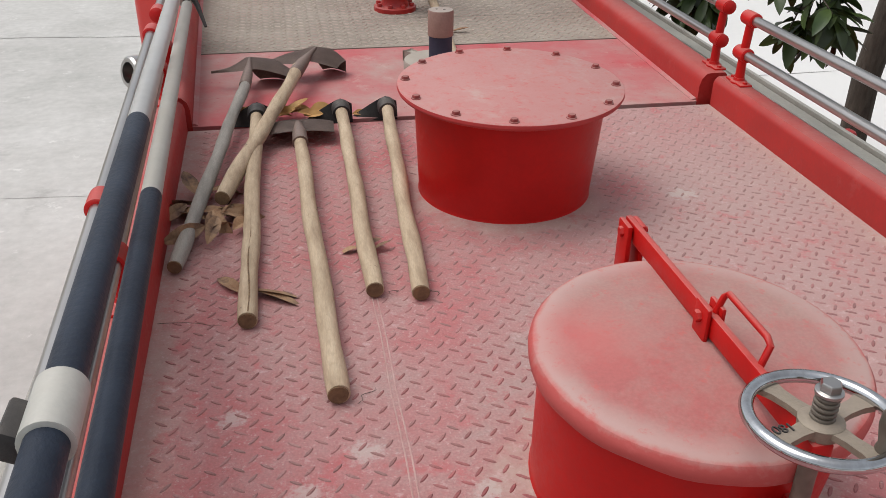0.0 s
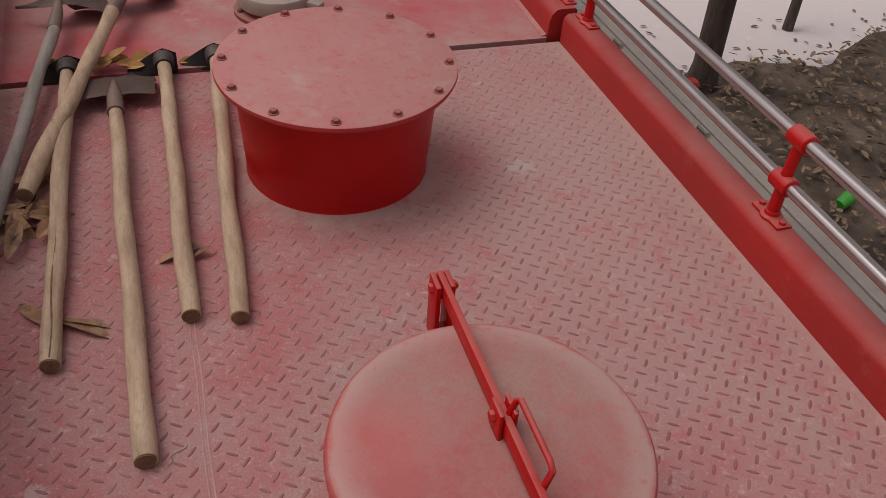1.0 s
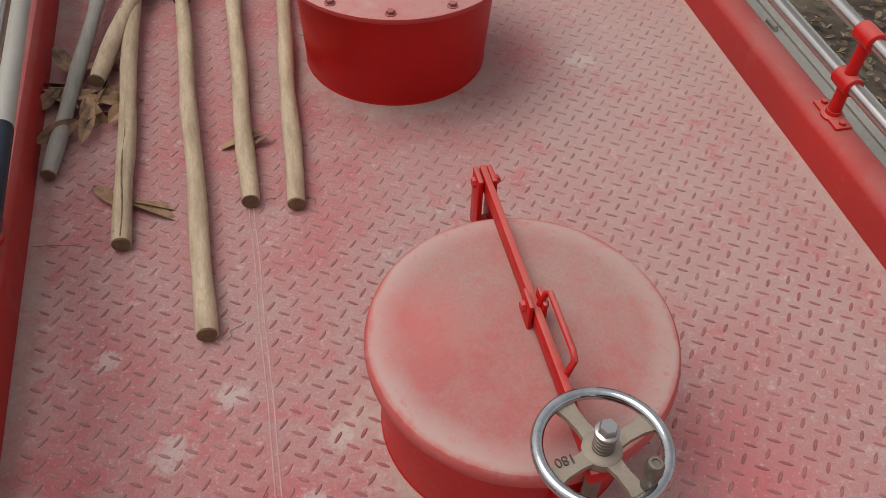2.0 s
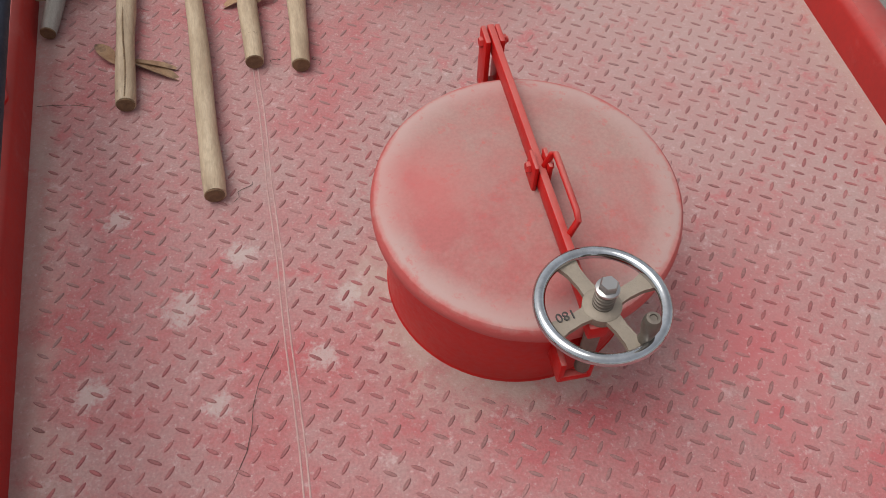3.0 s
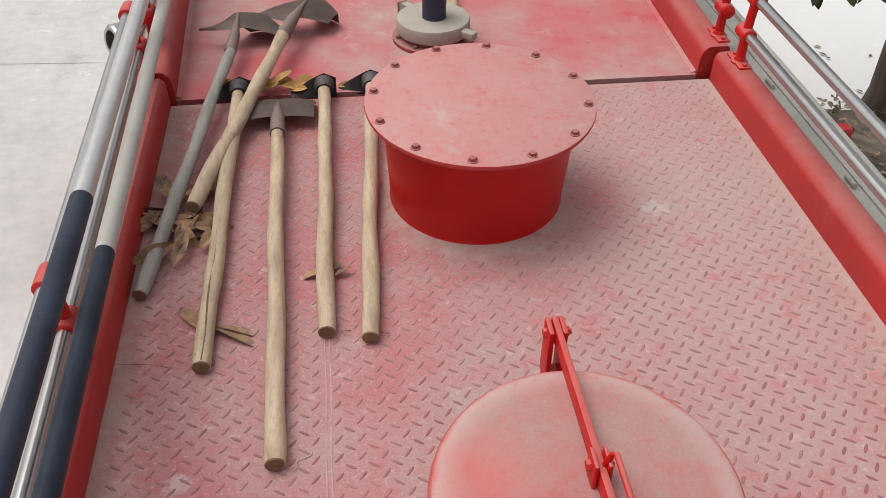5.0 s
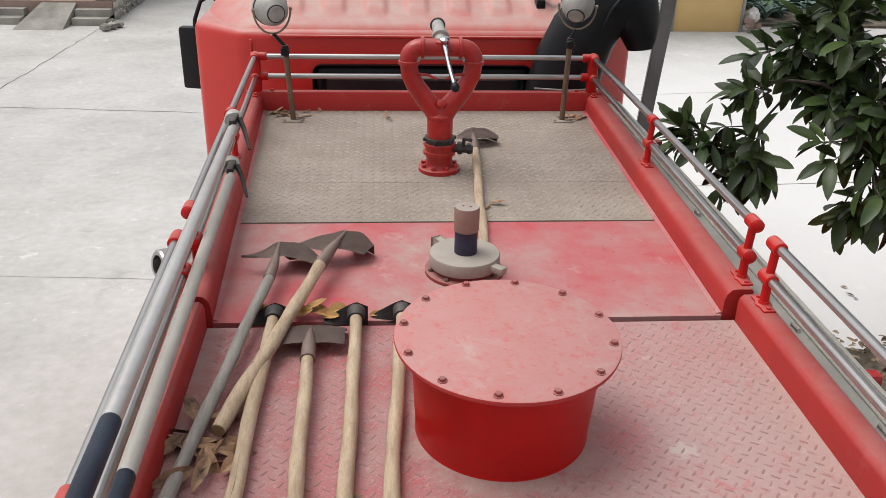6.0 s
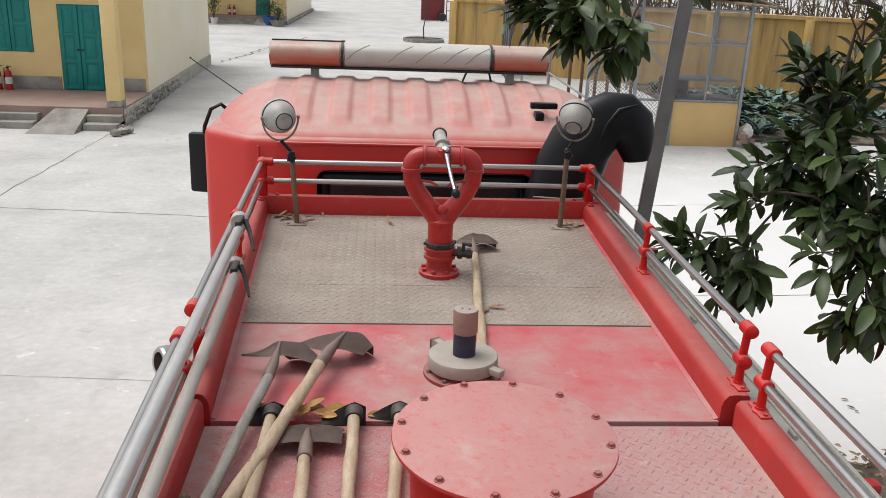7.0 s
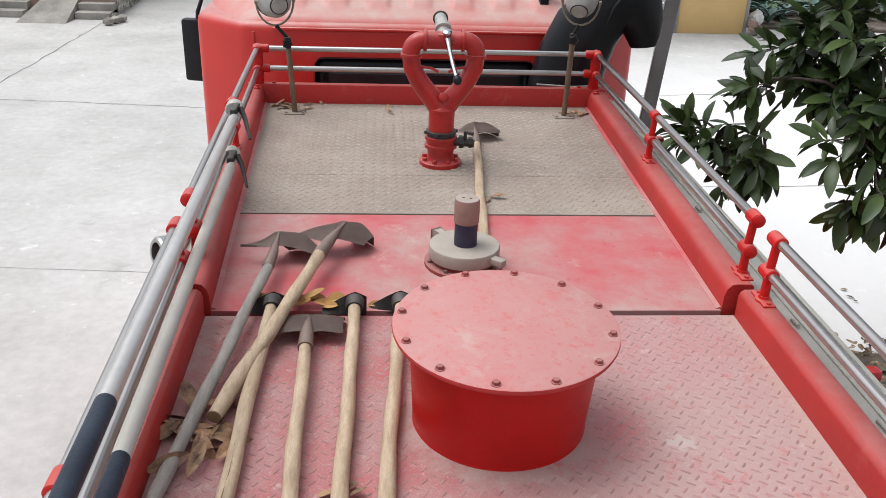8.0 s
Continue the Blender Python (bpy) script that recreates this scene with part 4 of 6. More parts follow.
tube(b, [(mx + 0.012, my - 0.03, 3.235), (mx + 0.018, my - 0.07, 3.2), (mx + 0.032, my - 0.13, 3.145), (mx + 0.042, my - 0.17, 3.115)], [0.014, 0.009, 0.009, 0.009], 12)
lever = part("control_lever", b, CHROME, monitor, "chromed control lever")
b = B()
lathe(b, [(0.0, -0.02), (0.012, -0.016), (0.018, -0.004), (0.017, 0.008), (0.01, 0.018), (0, 0.02)], (mx + 0.044, my - 0.178, 3.108), 18, (0.25, -0.7, -0.6))
part("knob", b, BLACK, lever)
b = B()
lathe(b, [(0.016, 0), (0.019, 0.004), (0.019, 0.012), (0.01, 0.016)], (mx + 0.01, my - 0.03, 3.255), 16, (0, -0.4, 1))
part("lever_nut", b, CHROME, monitor)
for s in (-1, 1):
    b = B()
    tube(b, [(mx + s * 0.02, my - 0.02, 3.10), (mx + s * 0.05, my - 0.02, 3.115), (mx + s * 0.105, my - 0.015, 3.12)], 0.006, 8)
    part("stay", b, MON_RED, monitor)
b = B()
lathe(b, [(0.016, 0), (0.018, 0.004), (0.018, 0.018), (0.012, 0.022)], (mx, my - 0.035, 3.0), 14, (0, -1, 0.3))
part("boss", b, MON_RED, monitor)


def work_lamp(px, py, top, hx, hz, face, tag):
    b = B()
    tube(b, [(px, py, D), (px + (hx - px) * 0.3, py, top)], 0.0135, 14)
    lamp = part("work_lamp", b, BROWN_POLE, truck, tag)
    b = B()
    box(b, (px, py, D + 0.006), (0.1, 0.08, 0.006), 0.002)
    for dx in (-0.04, 0.04):
        hexbolt(b, (px + dx, py - 0.025, D + 0.009), 0.007, 0.007)
    part("foot_plate", b, DECK_DUST, lamp)
    f = Vector(face).normalized()
    k = 0.87
    c = Vector((hx, py, hz))
    b = B()
    lathe(b, [(0.0, -0.086), (0.041, -0.085), (0.043, -0.082), (0.046, -0.074), (0.066, -0.060), (0.082, -0.03), (0.09, 0.01), (0.092, 0.04), (0.092, 0.062), (0.086, 0.066), (0.0, 0.06)], (0, 0, 0), 40, f)
    bmesh.ops.transform(b, matrix=Matrix.Translation(c) @ Matrix.Scale(k, 4), verts=b.verts)
    part("housing", b, LAMP_GREY, lamp, "dull grey rounded lamp housing")
    b = B()
    torus(b, c - f * 0.068, 0.040, 0.0035, 36, 8, f)
    torus(b, c + f * 0.026, 0.0805, 0.0035, 40, 8, f)
    part("band", b, DARK_IRON, lamp)
    b = B()
    side = f.cross(Vector((0, 0, 1))).normalized()
    pts = []
    for k in range(13):
        a = math.pi * k / 12
        pts.append(c + side * (0.090 * math.cos(a)) - Vector((0, 0, 1)) * (0.112 * math.sin(a)))
    tube(b, pts, 0.005, 8)
    for s in (-1, 1):
        lathe(b, [(0.009, 0), (0.009, 0.012)], c + side * (0.084 * s), 10, side * s)
    part("yoke", b, IRON, lamp)
    b = B()
    base = Vector((px + (hx - px) * 0.3, py, top))
    lathe(b, [(0.017, -0.05), (0.018, -0.01), (0.012, 0.0)], base, 14)
    tube(b, [base - Vector((0, 0, 0.005)), c - Vector((0, 0, 0.113))], 0.009, 10)
    lathe(b, [(0.024, 0), (0.026, 0.005), (0.02, 0.014)], base + Vector((0, -0.012, -0.03)), 5, (0, -1, 0))
    part("clamp_knob", b, BLACK, lamp)


work_lamp(-0.689, 2.0, 3.075, -0.762, 3.24, (-0.35, 0.85, 0.12), "grey work lamp tilted on a brown pole")
work_lamp(0.657, 2.0, 3.12, 0.69, 3.272, (0.25, 0.75, 0.55), "grey work lamp facing away on a brown pole")

# cab
b = B()
plan = [(-1.0, 2.58), (0.93, 2.58), (1.22, 2.85), (1.22, 4.55), (1.11, 4.75), (-1.19, 4.75), (-1.31, 4.55), (-1.31, 2.85)]
prism(b, plan, 0.75, 3.03)
es = [e for e in b.edges if max(v.co.z for v in e.verts) > 3.0 or abs(e.verts[0].co.z - e.verts[1].co.z) > 1]
bmesh.ops.bevel(b, geom=es, offset=0.055, segments=4, affect="EDGES", profile=0.5)
cab = part("cab", b, CAB_RED, truck, "bright red cab with a dusty ribbed roof")


def cab_roof(x, y):
    prof = [(2.60, 3.0), (2.64, 3.045), (2.70, 3.068), (2.80, 3.10), (2.95, 3.15), (3.15, 3.21), (3.35, 3.243), (3.6, 3.235), (3.9, 3.2), (4.3, 3.1), (4.72, 3.0)]
    z = prof[-1][1]
    for (a, za), (c, zc) in zip(prof, prof[1:]):
        if a <= y <= c:
            z = za + (zc - za) * (y - a) / (c - a)
            break
    s = (abs(x + 0.045) - 0.83) / 0.38
    if s > 0:
        z -= 0.17 * s * s
    env = max(0, min(1, (y - 2.74) / 0.07)) * max(0, min(1, (4.2 - y) / 0.2)) * max(0, min(1, (0.92 - abs(x + 0.045)) / 0.06))
    k = 0.5 + 0.5 * math.cos((x + 0.045) / 0.235 * 2 * math.pi)
    k = max(0, min(1, (k - 0.3) / 0.4))
    return z + 0.018 * env * (k * k * (3 - 2 * k))


ys = [2.60, 2.62, 2.64, 2.67, 2.70, 2.735, 2.75, 2.77, 2.79, 2.81, 2.83, 2.88, 2.95, 3.05, 3.2, 3.45, 3.7, 3.9, 4.0, 4.05, 4.1, 4.15, 4.2, 4.35, 4.5, 4.62, 4.72]
NX = 150
rv = []
for y in ys:
    half = min(1.225, 0.95 + max(0.0, y - 2.60) * 1.07)
    for i in range(NX + 1):
        x = -0.045 + half * (2 * i / NX - 1)
        rv.append((x, y, cab_roof(x, y)))
rf = [(j * (NX + 1) + i, j * (NX + 1) + i + 1, (j + 1) * (NX + 1) + i + 1, (j + 1) * (NX + 1) + i) for j in range(len(ys) - 1) for i in range(NX)]
raw("cab_roof", rv, rf, CAB_ROOF, cab, "dusty ribbed red roof", smooth=True)
b = B()
box(b, (-0.04, 2.572, 3.0), (1.62, 0.02, 0.016), 0.006)
box(b, (-0.04, 2.574, 2.62), (1.66, 0.014, 0.02), 0.005)
part("roof_ridge", b, CAB_RED, cab)
for x in (-0.955, 0.875):
    b = B()
    box(b, (x, 2.577, 2.62), (0.014, 0.010, 0.72), 0.003)
    part("corner_seam", b, CAB_RED, cab, "raised panel seam")
b = B()
box(b, (-0.02, 2.578, 2.62), (1.22, 0.03, 0.46), 0.05, seg=4)
wf = part("rear_window", b, BLACK, cab, "dark rear cab window")
b = B()
box(b, (-0.02, 2.565, 2.62), (1.12, 0.02, 0.36), 0.04, seg=4)
part("pane", b, GLASS, wf)
for x, y, z in ((-1.05, 2.70, 2.72), (-1.10, 2.735, 2.64), (-1.06, 2.69, 2.95), (-1.11, 2.74, 2.99)):
    b = B()
    lathe(b, [(0.012, 0), (0.012, 0.004), (0.006, 0.006)], (x, y - 0.03, z), 10, (-0.6, -0.7, 0))
    part("plug", b, DARK_IRON, cab)

# light bar
ell = [(0.15 * math.copysign(abs(math.cos(a)) ** 0.8, math.cos(a)), 0.082 * math.copysign(abs(math.sin(a)) ** 0.75, math.sin(a))) for a in [2 * math.pi * k / 36 for k in range(36)]]
b = B()
box(b, (-0.09, 3.6, 3.312), (1.8, 0.2, 0.016), 0.005)
lightbar = part("light_bar", b, DARK_IRON, truck, "long dusty light bar with red ends and clear middle")
for x0, x1, mt, lb in ((-0.995, -0.535, LENS_RED, "dusty red lens"), (-0.525, 0.435, LENS_CLEAR, "dusty clear lens with dark diagonal streaks"), (0.445, 0.815, LENS_RED, "dusty red lens")):
    b = B()
    sweep(b, ell, (x0, 3.6, 3.395), (x1, 3.6, 3.395), (0, 1, 0))
    bmesh.ops.bevel(b, geom=[e for e in b.edges if len({round(v.co.x, 3) for v in e.verts}) == 1], offset=0.012, segments=2, affect="EDGES")
    part("lens", b, mt, lightbar, lb, 50)
for x in (-0.53, 0.44):
    b = B()
    sweep(b, [(u * 1.03, z * 1.04) for u, z in ell], (x - 0.008, 3.6, 3.395), (x + 0.008, 3.6, 3.395), (0, 1, 0))
    part("divider", b, DARK_IRON, lightbar, "", 50)
b = B()
box(b, (-0.75, 3.55, 3.479), (0.47, 0.012, 0.008), 0.002)
part("roof_strip", b, DARK_IRON, lightbar)
for x in (-0.44, -0.16, 0.02, 0.20, 0.34):
    b = B()
    pts = []
    for j in range(9):
        a = radians(100 + 110 * j / 8)
        pts.append((x + 0.15 - 0.26 * j / 8, 3.6 - 0.1505 * abs(math.cos(a)) ** 0.8 * (1 if math.cos(a) < 0 else -1), 3.395 + 0.0825 * math.copysign(abs(math.sin(a)) ** 0.75, math.sin(a))))
    tube(b, pts[2:8], 0.0028, 6)
    part("streak", b, IRON, lightbar)
for x in (-0.715, 0.58):
    b = B()
    sweep(b, [(-0.05, -0.01), (-0.032, 0.115), (0.032, 0.115), (0.05, -0.01)], (x - 0.025, 3.6, 3.2), (x + 0.025, 3.6, 3.2), (0, 1, 0))
    part("foot", b, LAMP_GREY, lightbar)
b = B()
tube(b, [(0.28, 3.5, 3.31), (0.25, 3.46, 3.25), (0.30, 3.42, 3.215), (0.37, 3.4, 3.212), (0.42, 3.42, 3.22), (0.44, 3.48, 3.26), (0.43, 3.52, 3.31)], 0.007, 8)
part("cable", b, BLACK, lightbar, "black cable loop")
b = B()
lathe(b, [(0.035, 0), (0.035, 0.015), (0.03, 0.04), (0.015, 0.05), (0, 0.051)], (-0.95, 3.75, 3.17), 20)
part("roof_beacon", b, LAMP_GREY, cab)
b = B()
tube(b, [(-1.13, 3.4, 3.12), (-1.53, 3.62, 3.34)], 0.004, 6)
lathe(b, [(0, -0.008), (0.009, 0), (0, 0.008)], (-1.52, 3.6, 3.34), 10)
part("aerial", b, BLACK, cab, "thin whip aerial")
b = B()
box(b, (0.66, 2.85, 3.14), (0.05, 0.09, 0.05), 0.006)
box(b, (0.69, 2.87, 3.20), (0.16, 0.05, 0.035), 0.006)
part("roof_bracket", b, BLACK, cab)

# mirror
b = B()
box(b, (-1.47, 3.5, 2.67), (0.13, 0.07, 0.40), 0.02, Matrix.Rotation(radians(-12), 3, "Z"))
mirror = part("side_mirror", b, BLACK, truck, "black side mirror on bent arms")
b = B()
for z0, z1 in ((2.98, 3.03), (2.83, 2.80)):
    tube(b, [(-1.26, 3.6, z0), (-1.33, 3.56, z1 + 0.02), (-1.39, 3.53, z1 - 0.01), (-1.43, 3.5, z1 - 0.12), (-1.44, 3.5, 2.78)], 0.013, 10)
part("mirror_arm", b, BLACK, mirror)

# air intake duct
b = B()
tube(b, [(0.71, 2.2, 2.2), (0.72, 2.2, 2.55), (0.735, 2.2, 2.75), (0.77, 2.2, 2.91), (0.83, 2.2, 3.06), (0.905, 2.2, 3.155), (0.98, 2.2, 3.195), (1.05, 2.2, 3.195), (1.10, 2.2, 3.16), (1.13, 2.2, 3.09), (1.145, 2.2, 3.02), (1.15, 2.2, 2.975)],
     [0.205, 0.205, 0.20, 0.195, 0.185, 0.172, 0.163, 0.155, 0.140, 0.115, 0.092, 0.072], 40)
for v in b.verts:  # flatter than it is wide
    v.co.y = 2.43 + (v.co.y - 2.2) * 0.64
duct = part("air_intake", b, BLACK, truck, "bulky black plastic air intake duct behind the cab", 50)
b = B()
tube(b, [(1.10, 2.330, 3.30), (1.00, 2.325, 3.27), (0.94, 2.322, 3.19), (0.90, 2.322, 3.09)], [0.004, 0.013, 0.013, 0.004], 10)
part("moulded_crease", b, BLACK, duct)
b = B()
tube(b, [(0.56, 2.296, 2.79), (0.75, 2.294, 2.78), (0.93, 2.296, 2.79)], 0.005, 8)
part("strap", b, LAMP_GREY, duct, "thin pale strap")

# chassis and wheels
b = B()
box(b, (-0.02, 0.6, 0.78), (0.95, 8.0, 0.24), 0.02)
part("chassis", b, DARK_IRON, truck)
for x in (-0.98, 0.98):
    for y in (-2.0, 3.7):
        b = B()
        s = 1 if x > 0 else -1
        lathe(b, [(0.30, -0.13), (0.44, -0.13), (0.49, -0.10), (0.5, 0), (0.49, 0.10), (0.44, 0.13), (0.30, 0.13)], (x, y, 0.5), 40, (s, 0, 0))
        w = part("wheel", b, RUBBER, truck, "black truck tyre")
        b = B()
        lathe(b, [(0.31, 0.05), (0.30, 0.12), (0.2, 0.09), (0.12, 0.13), (0, 0.135)], (x, y, 0.5), 32, (s, 0, 0))
        part("rim", b, LAMP_GREY, w)

# ---------- long tubes along the left railing ----------
def pole_point(p, d, y):
    return Vector((p[0] + d[0] * (y - p[1]), y, p[2] + d[1] * (y - p[1])))


def hose_pole(p, d, y_front, y_sleeve, y_back, r, mat, label, collar=None):
    pole = thing("suction_pole", tuple(pole_point(p, d, y_back)), label, "pole", "long poles on the railing")
    b = B()
    tube(b, [pole_point(p, d, y_front), pole_point(p, d, y_front - 0.03), pole_point(p, d, y_sleeve - 0.02)], [r * 0.7, r, r], 24)
    part("metal_tube", b, mat, pole)
    b = B()
    tube(b, [pole_point(p, d, y_sleeve), pole_point(p, d, y_sleeve - 0.004), pole_point(p, d, y_back)], [r * 1.0, r * 1.04, r * 1.04], 24)
    part("rubber_sleeve", b, SLEEVE, pole, "dark navy rubber sleeve")
    f = pole_point(p, d, y_front)
    b = B()
    tube(b, [f, f + Vector((-0.006, 0.06, 0.0)), f + Vector((-0.012, 0.13, 0))], [0.012, 0.010, 0.010], 12)
    lathe(b, [(0.028, 0.10), (0.031, 0.105), (0.031, 0.145), (0.028, 0.15)], f + Vector((-0.012, 0.0, -0.004)), 24, (-0.05, 1, 0))
    part("end_collar", b, ALU_GREY, pole, "grey end collar")
    b = B()
    tube(b, [f + Vector((0.012, 0.075, 0.012)), f + Vector((0.03, 0.05, -0.02)), f + Vector((0.055, -0.02, -0.075))], [0.011, 0.009, 0.005], 8)
    box(b, f + Vector((-0.004, 0.055, 0.012)), (0.022, 0.10, 0.026), 0.005)
    part("latch_lever", b, DARK_IRON, pole, "black latch lever")
    if collar:
        c = pole_point(p, d, collar)
        b = B()
        lathe(b, [(r * 1.13, -0.04), (r * 1.32, -0.039), (r * 1.32, 0.039), (r * 1.13, 0.04)], c, 28, (d[0], 1, d[1]))
        part("clamp_band", b, ALU_GREY, pole, "grey clamp band")
        b = B()
        box(b, c + Vector((-r * 1.6, -0.01, -0.005)), (0.03, 0.05, 0.03), 0.004, Matrix.Rotation(0.5, 3, "Y"))
        part("band_lug", b, DARK_IRON, pole)


hose_pole((-0.7165, -1.0, 3.079), (-0.037, -0.026), 0.82, -0.978, -3.1, 0.0180, ALU, "long aluminium tube with a black rubber sleeve on the railing", -1.75)
hose_pole((-0.7211, -1.0, 2.928), (-0.0443, -0.0355), 0.78, -0.934, -3.1, 0.0180, ALU_GREY, "dull grey tube with a black rubber sleeve beside the railing")
coupling = thing("hose_coupling", (-0.9, 0.14, 2.81), "dull silver ring coupling hung outside the railing", "coupling")
b = B()
lathe(b, [(0.036, -0.03), (0.046, -0.028), (0.048, 0.0), (0.046, 0.024), (0.04, 0.03), (0.030, 0.03), (0.030, -0.03)], (-0.895, 0.15, 2.82), 32, (-0.75, -0.6, 0.2))
part("ring", b, STEEL, coupling)
b = B()
tube(b, [(-0.87, 0.17, 2.83), (-0.84, 0.19, 2.86), (-0.815, 0.2, 2.875)], 0.016, 12)
part("neck", b, RED, coupling)


# ---------- tools on the roof ----------
def bar(bm, pts, r0, r1, wob=0.004, n=26, seed=1):
    """A hand-cut round handle that is a little crooked."""
    rnd = random.Random(seed)
    a, c = Vector(pts[0]), Vector(pts[1])
    side = (c - a).cross(Vector((0, 0, 1))).normalized()
    ph = rnd.uniform(0, 6)
    P, R = [], []
    for k in range(n):
        t = k / (n - 1)
        P.append(a + (c - a) * t + side * (0.45 * wob * math.sin(ph + 6 * t) * math.sin(math.pi * t) + wob * 0.35 * math.sin(ph * 2 + 15 * t)))
        R.append((r0 + (r1 - r0) * t) * (1 + 0.05 * math.sin(ph + 23 * t) + rnd.uniform(-0.035, 0.035)))
    R[0] *= 0.93
    return tube(bm, P, R, 16)


def handle(tool, a, c, r0, r1, mat, seed):
    b = B()
    bar(b, (a, c), r0, r1, seed=seed)
    h = part("handle", b, mat, tool, sharp=60)
    b = B()
    d = (Vector(a) - Vector(c)).normalized()
    lathe(b, [(r0 * 0.9, 0.0), (r0 * 0.86, 0.0025), (0, 0.003)], Vector(a), 16, d)
    part("cut_end", b, WOOD_END, h, "dark cut end")
    return h


def ring_hoe(a, c, r, seed, label, side=-1):
    """A digging hoe: wooden handle, black socket ring, blade set across it."""
    tool = thing("digging_hoe", a, label, "hoe", "tools laid on the truck roof")
    handle(tool, a, c, r, r * 0.92, WOOD, seed)
    c = Vector(c)
    b = B()
    lathe(b, [(0.0185, -0.032), (0.024, -0.031), (0.0265, -0.008), (0.026, 0.010), (0.021, 0.016), (0.017, 0.017), (0.016, 0.012), (0, 0.012)], c, 24, (0, 1, 0.1))
    part("socket_ring", b, DARK_IRON, tool, "black iron socket")
    vs = []
    for i in range(9):
        for j in range(5):
            u, v = i / 8 * 1.35 - 0.35, j / 4
            top = 0.022 - 0.060 * abs(u) ** 1.15
            vs.append(c + Vector((side * 0.095 * u, 0.004 + 0.022 * v + 0.012 * abs(u), -0.044 + (top + 0.044) * v)))
    b = B()
    q = [b.verts.new(v) for v in vs]
    for i in range(8):
        for j in range(4):
            b.faces.new((q[i * 5 + j], q[i * 5 + j + 1], q[i * 5 + j + 6], q[i * 5 + j + 5]))
    ext = bmesh.ops.solidify(b, geom=b.faces[:], thickness=0.005)
    part("blade", b, DARK_IRON, tool, "dark worn blade")
    return tool


split_hoe = ring_hoe((-0.577, -1.041, D + 0.019), (-0.566, -0.025, D + 0.045), 0.0185, 3, "wooden-handled digging hoe with a split handle end on the red deck")
split = B()
tube(split, [(-0.5745 + 0.002 * math.sin(k * 0.9), -1.038 + 0.035 * k, D + 0.0365 + 0.0009 * k) for k in range(12)], [0.0016] * 9 + [0.001, 0.0007, 0.0003], 6)
part("split", split, WOOD_END, split_hoe, "dark split along the handle")
ring_hoe((-0.341, -0.972, D + 0.019), (-0.334, -0.028, D + 0.045), 0.0185, 5, "wooden-handled digging hoe with a black iron socket on the red deck")
ring_hoe((-0.255, -0.996, D + 0.019), (-0.203, -0.01, D + 0.04), 0.0185, 9, "wooden-handled digging hoe beside the bolted manhole drum")

# broad shovel, blade upside down
shovel = thing("broad_shovel", (-0.432, -1.279, D + 0.02), "long wooden-handled shovel with a broad brown steel blade", "shovel", "tools laid on the truck roof")
handle(shovel, (-0.432, -1.279, D + 0.02), (-0.455, -0.235, D + 0.046), 0.019, 0.0165, WOOD, 21)
b = B()
tube(b, [(-0.4545, -0.27, D + 0.045), (-0.4555, -0.21, D + 0.05), (-0.4565, -0.15, D + 0.052), (-0.4565, -0.11, D + 0.044)], [0.0205, 0.0185, 0.010, 0.003], 16)
part("socket", b, RUST, shovel, "riveted steel socket")
b = B()
q = []
for i in range(15):
    for j in range(9):
        u, v = i / 14 * 2 - 1, j / 8
        near = -0.183 - 0.022 * max(0, 1 - abs(u) / 0.3) ** 2
        y = near + (-0.048 - 0.014 * u * u - near) * v
        w = 0.0895 + 0.003 * v
        z = D + 0.049 - 0.008 * u * u - 0.004 * (1 - v) ** 6
        z -= (z - D - 0.006) * max(0, (v - 0.55) / 0.45) ** 2
        q.append(b.verts.new((-0.452 + u * w, y, z)))
for i in range(14):
    for j in range(8):
        b.faces.new((q[i * 9 + j], q[i * 9 + j + 1], q[i * 9 + j + 10], q[i * 9 + j + 9]))
bmesh.ops.solidify(b, geom=b.faces[:], thickness=0.004)
part("blade", b, RUST, shovel, "brown broad blade")


def along(knots, t):
    """A point on the smooth line through evenly spaced knots, t from 0 to 1."""
    n = len(knots) - 1
    k = min(n - 1, int(t * n))
    f = t * n - k
    p = [Vector(knots[min(n, max(0, k + d))]) for d in (-1, 0, 1, 2)]
    return 0.5 * (2 * p[1] + (p[2] - p[0]) * f + (2 * p[0] - 5 * p[1] + 4 * p[2] - p[3]) * f * f + (3 * p[1] - p[0] - 3 * p[2] + p[3]) * f ** 3)


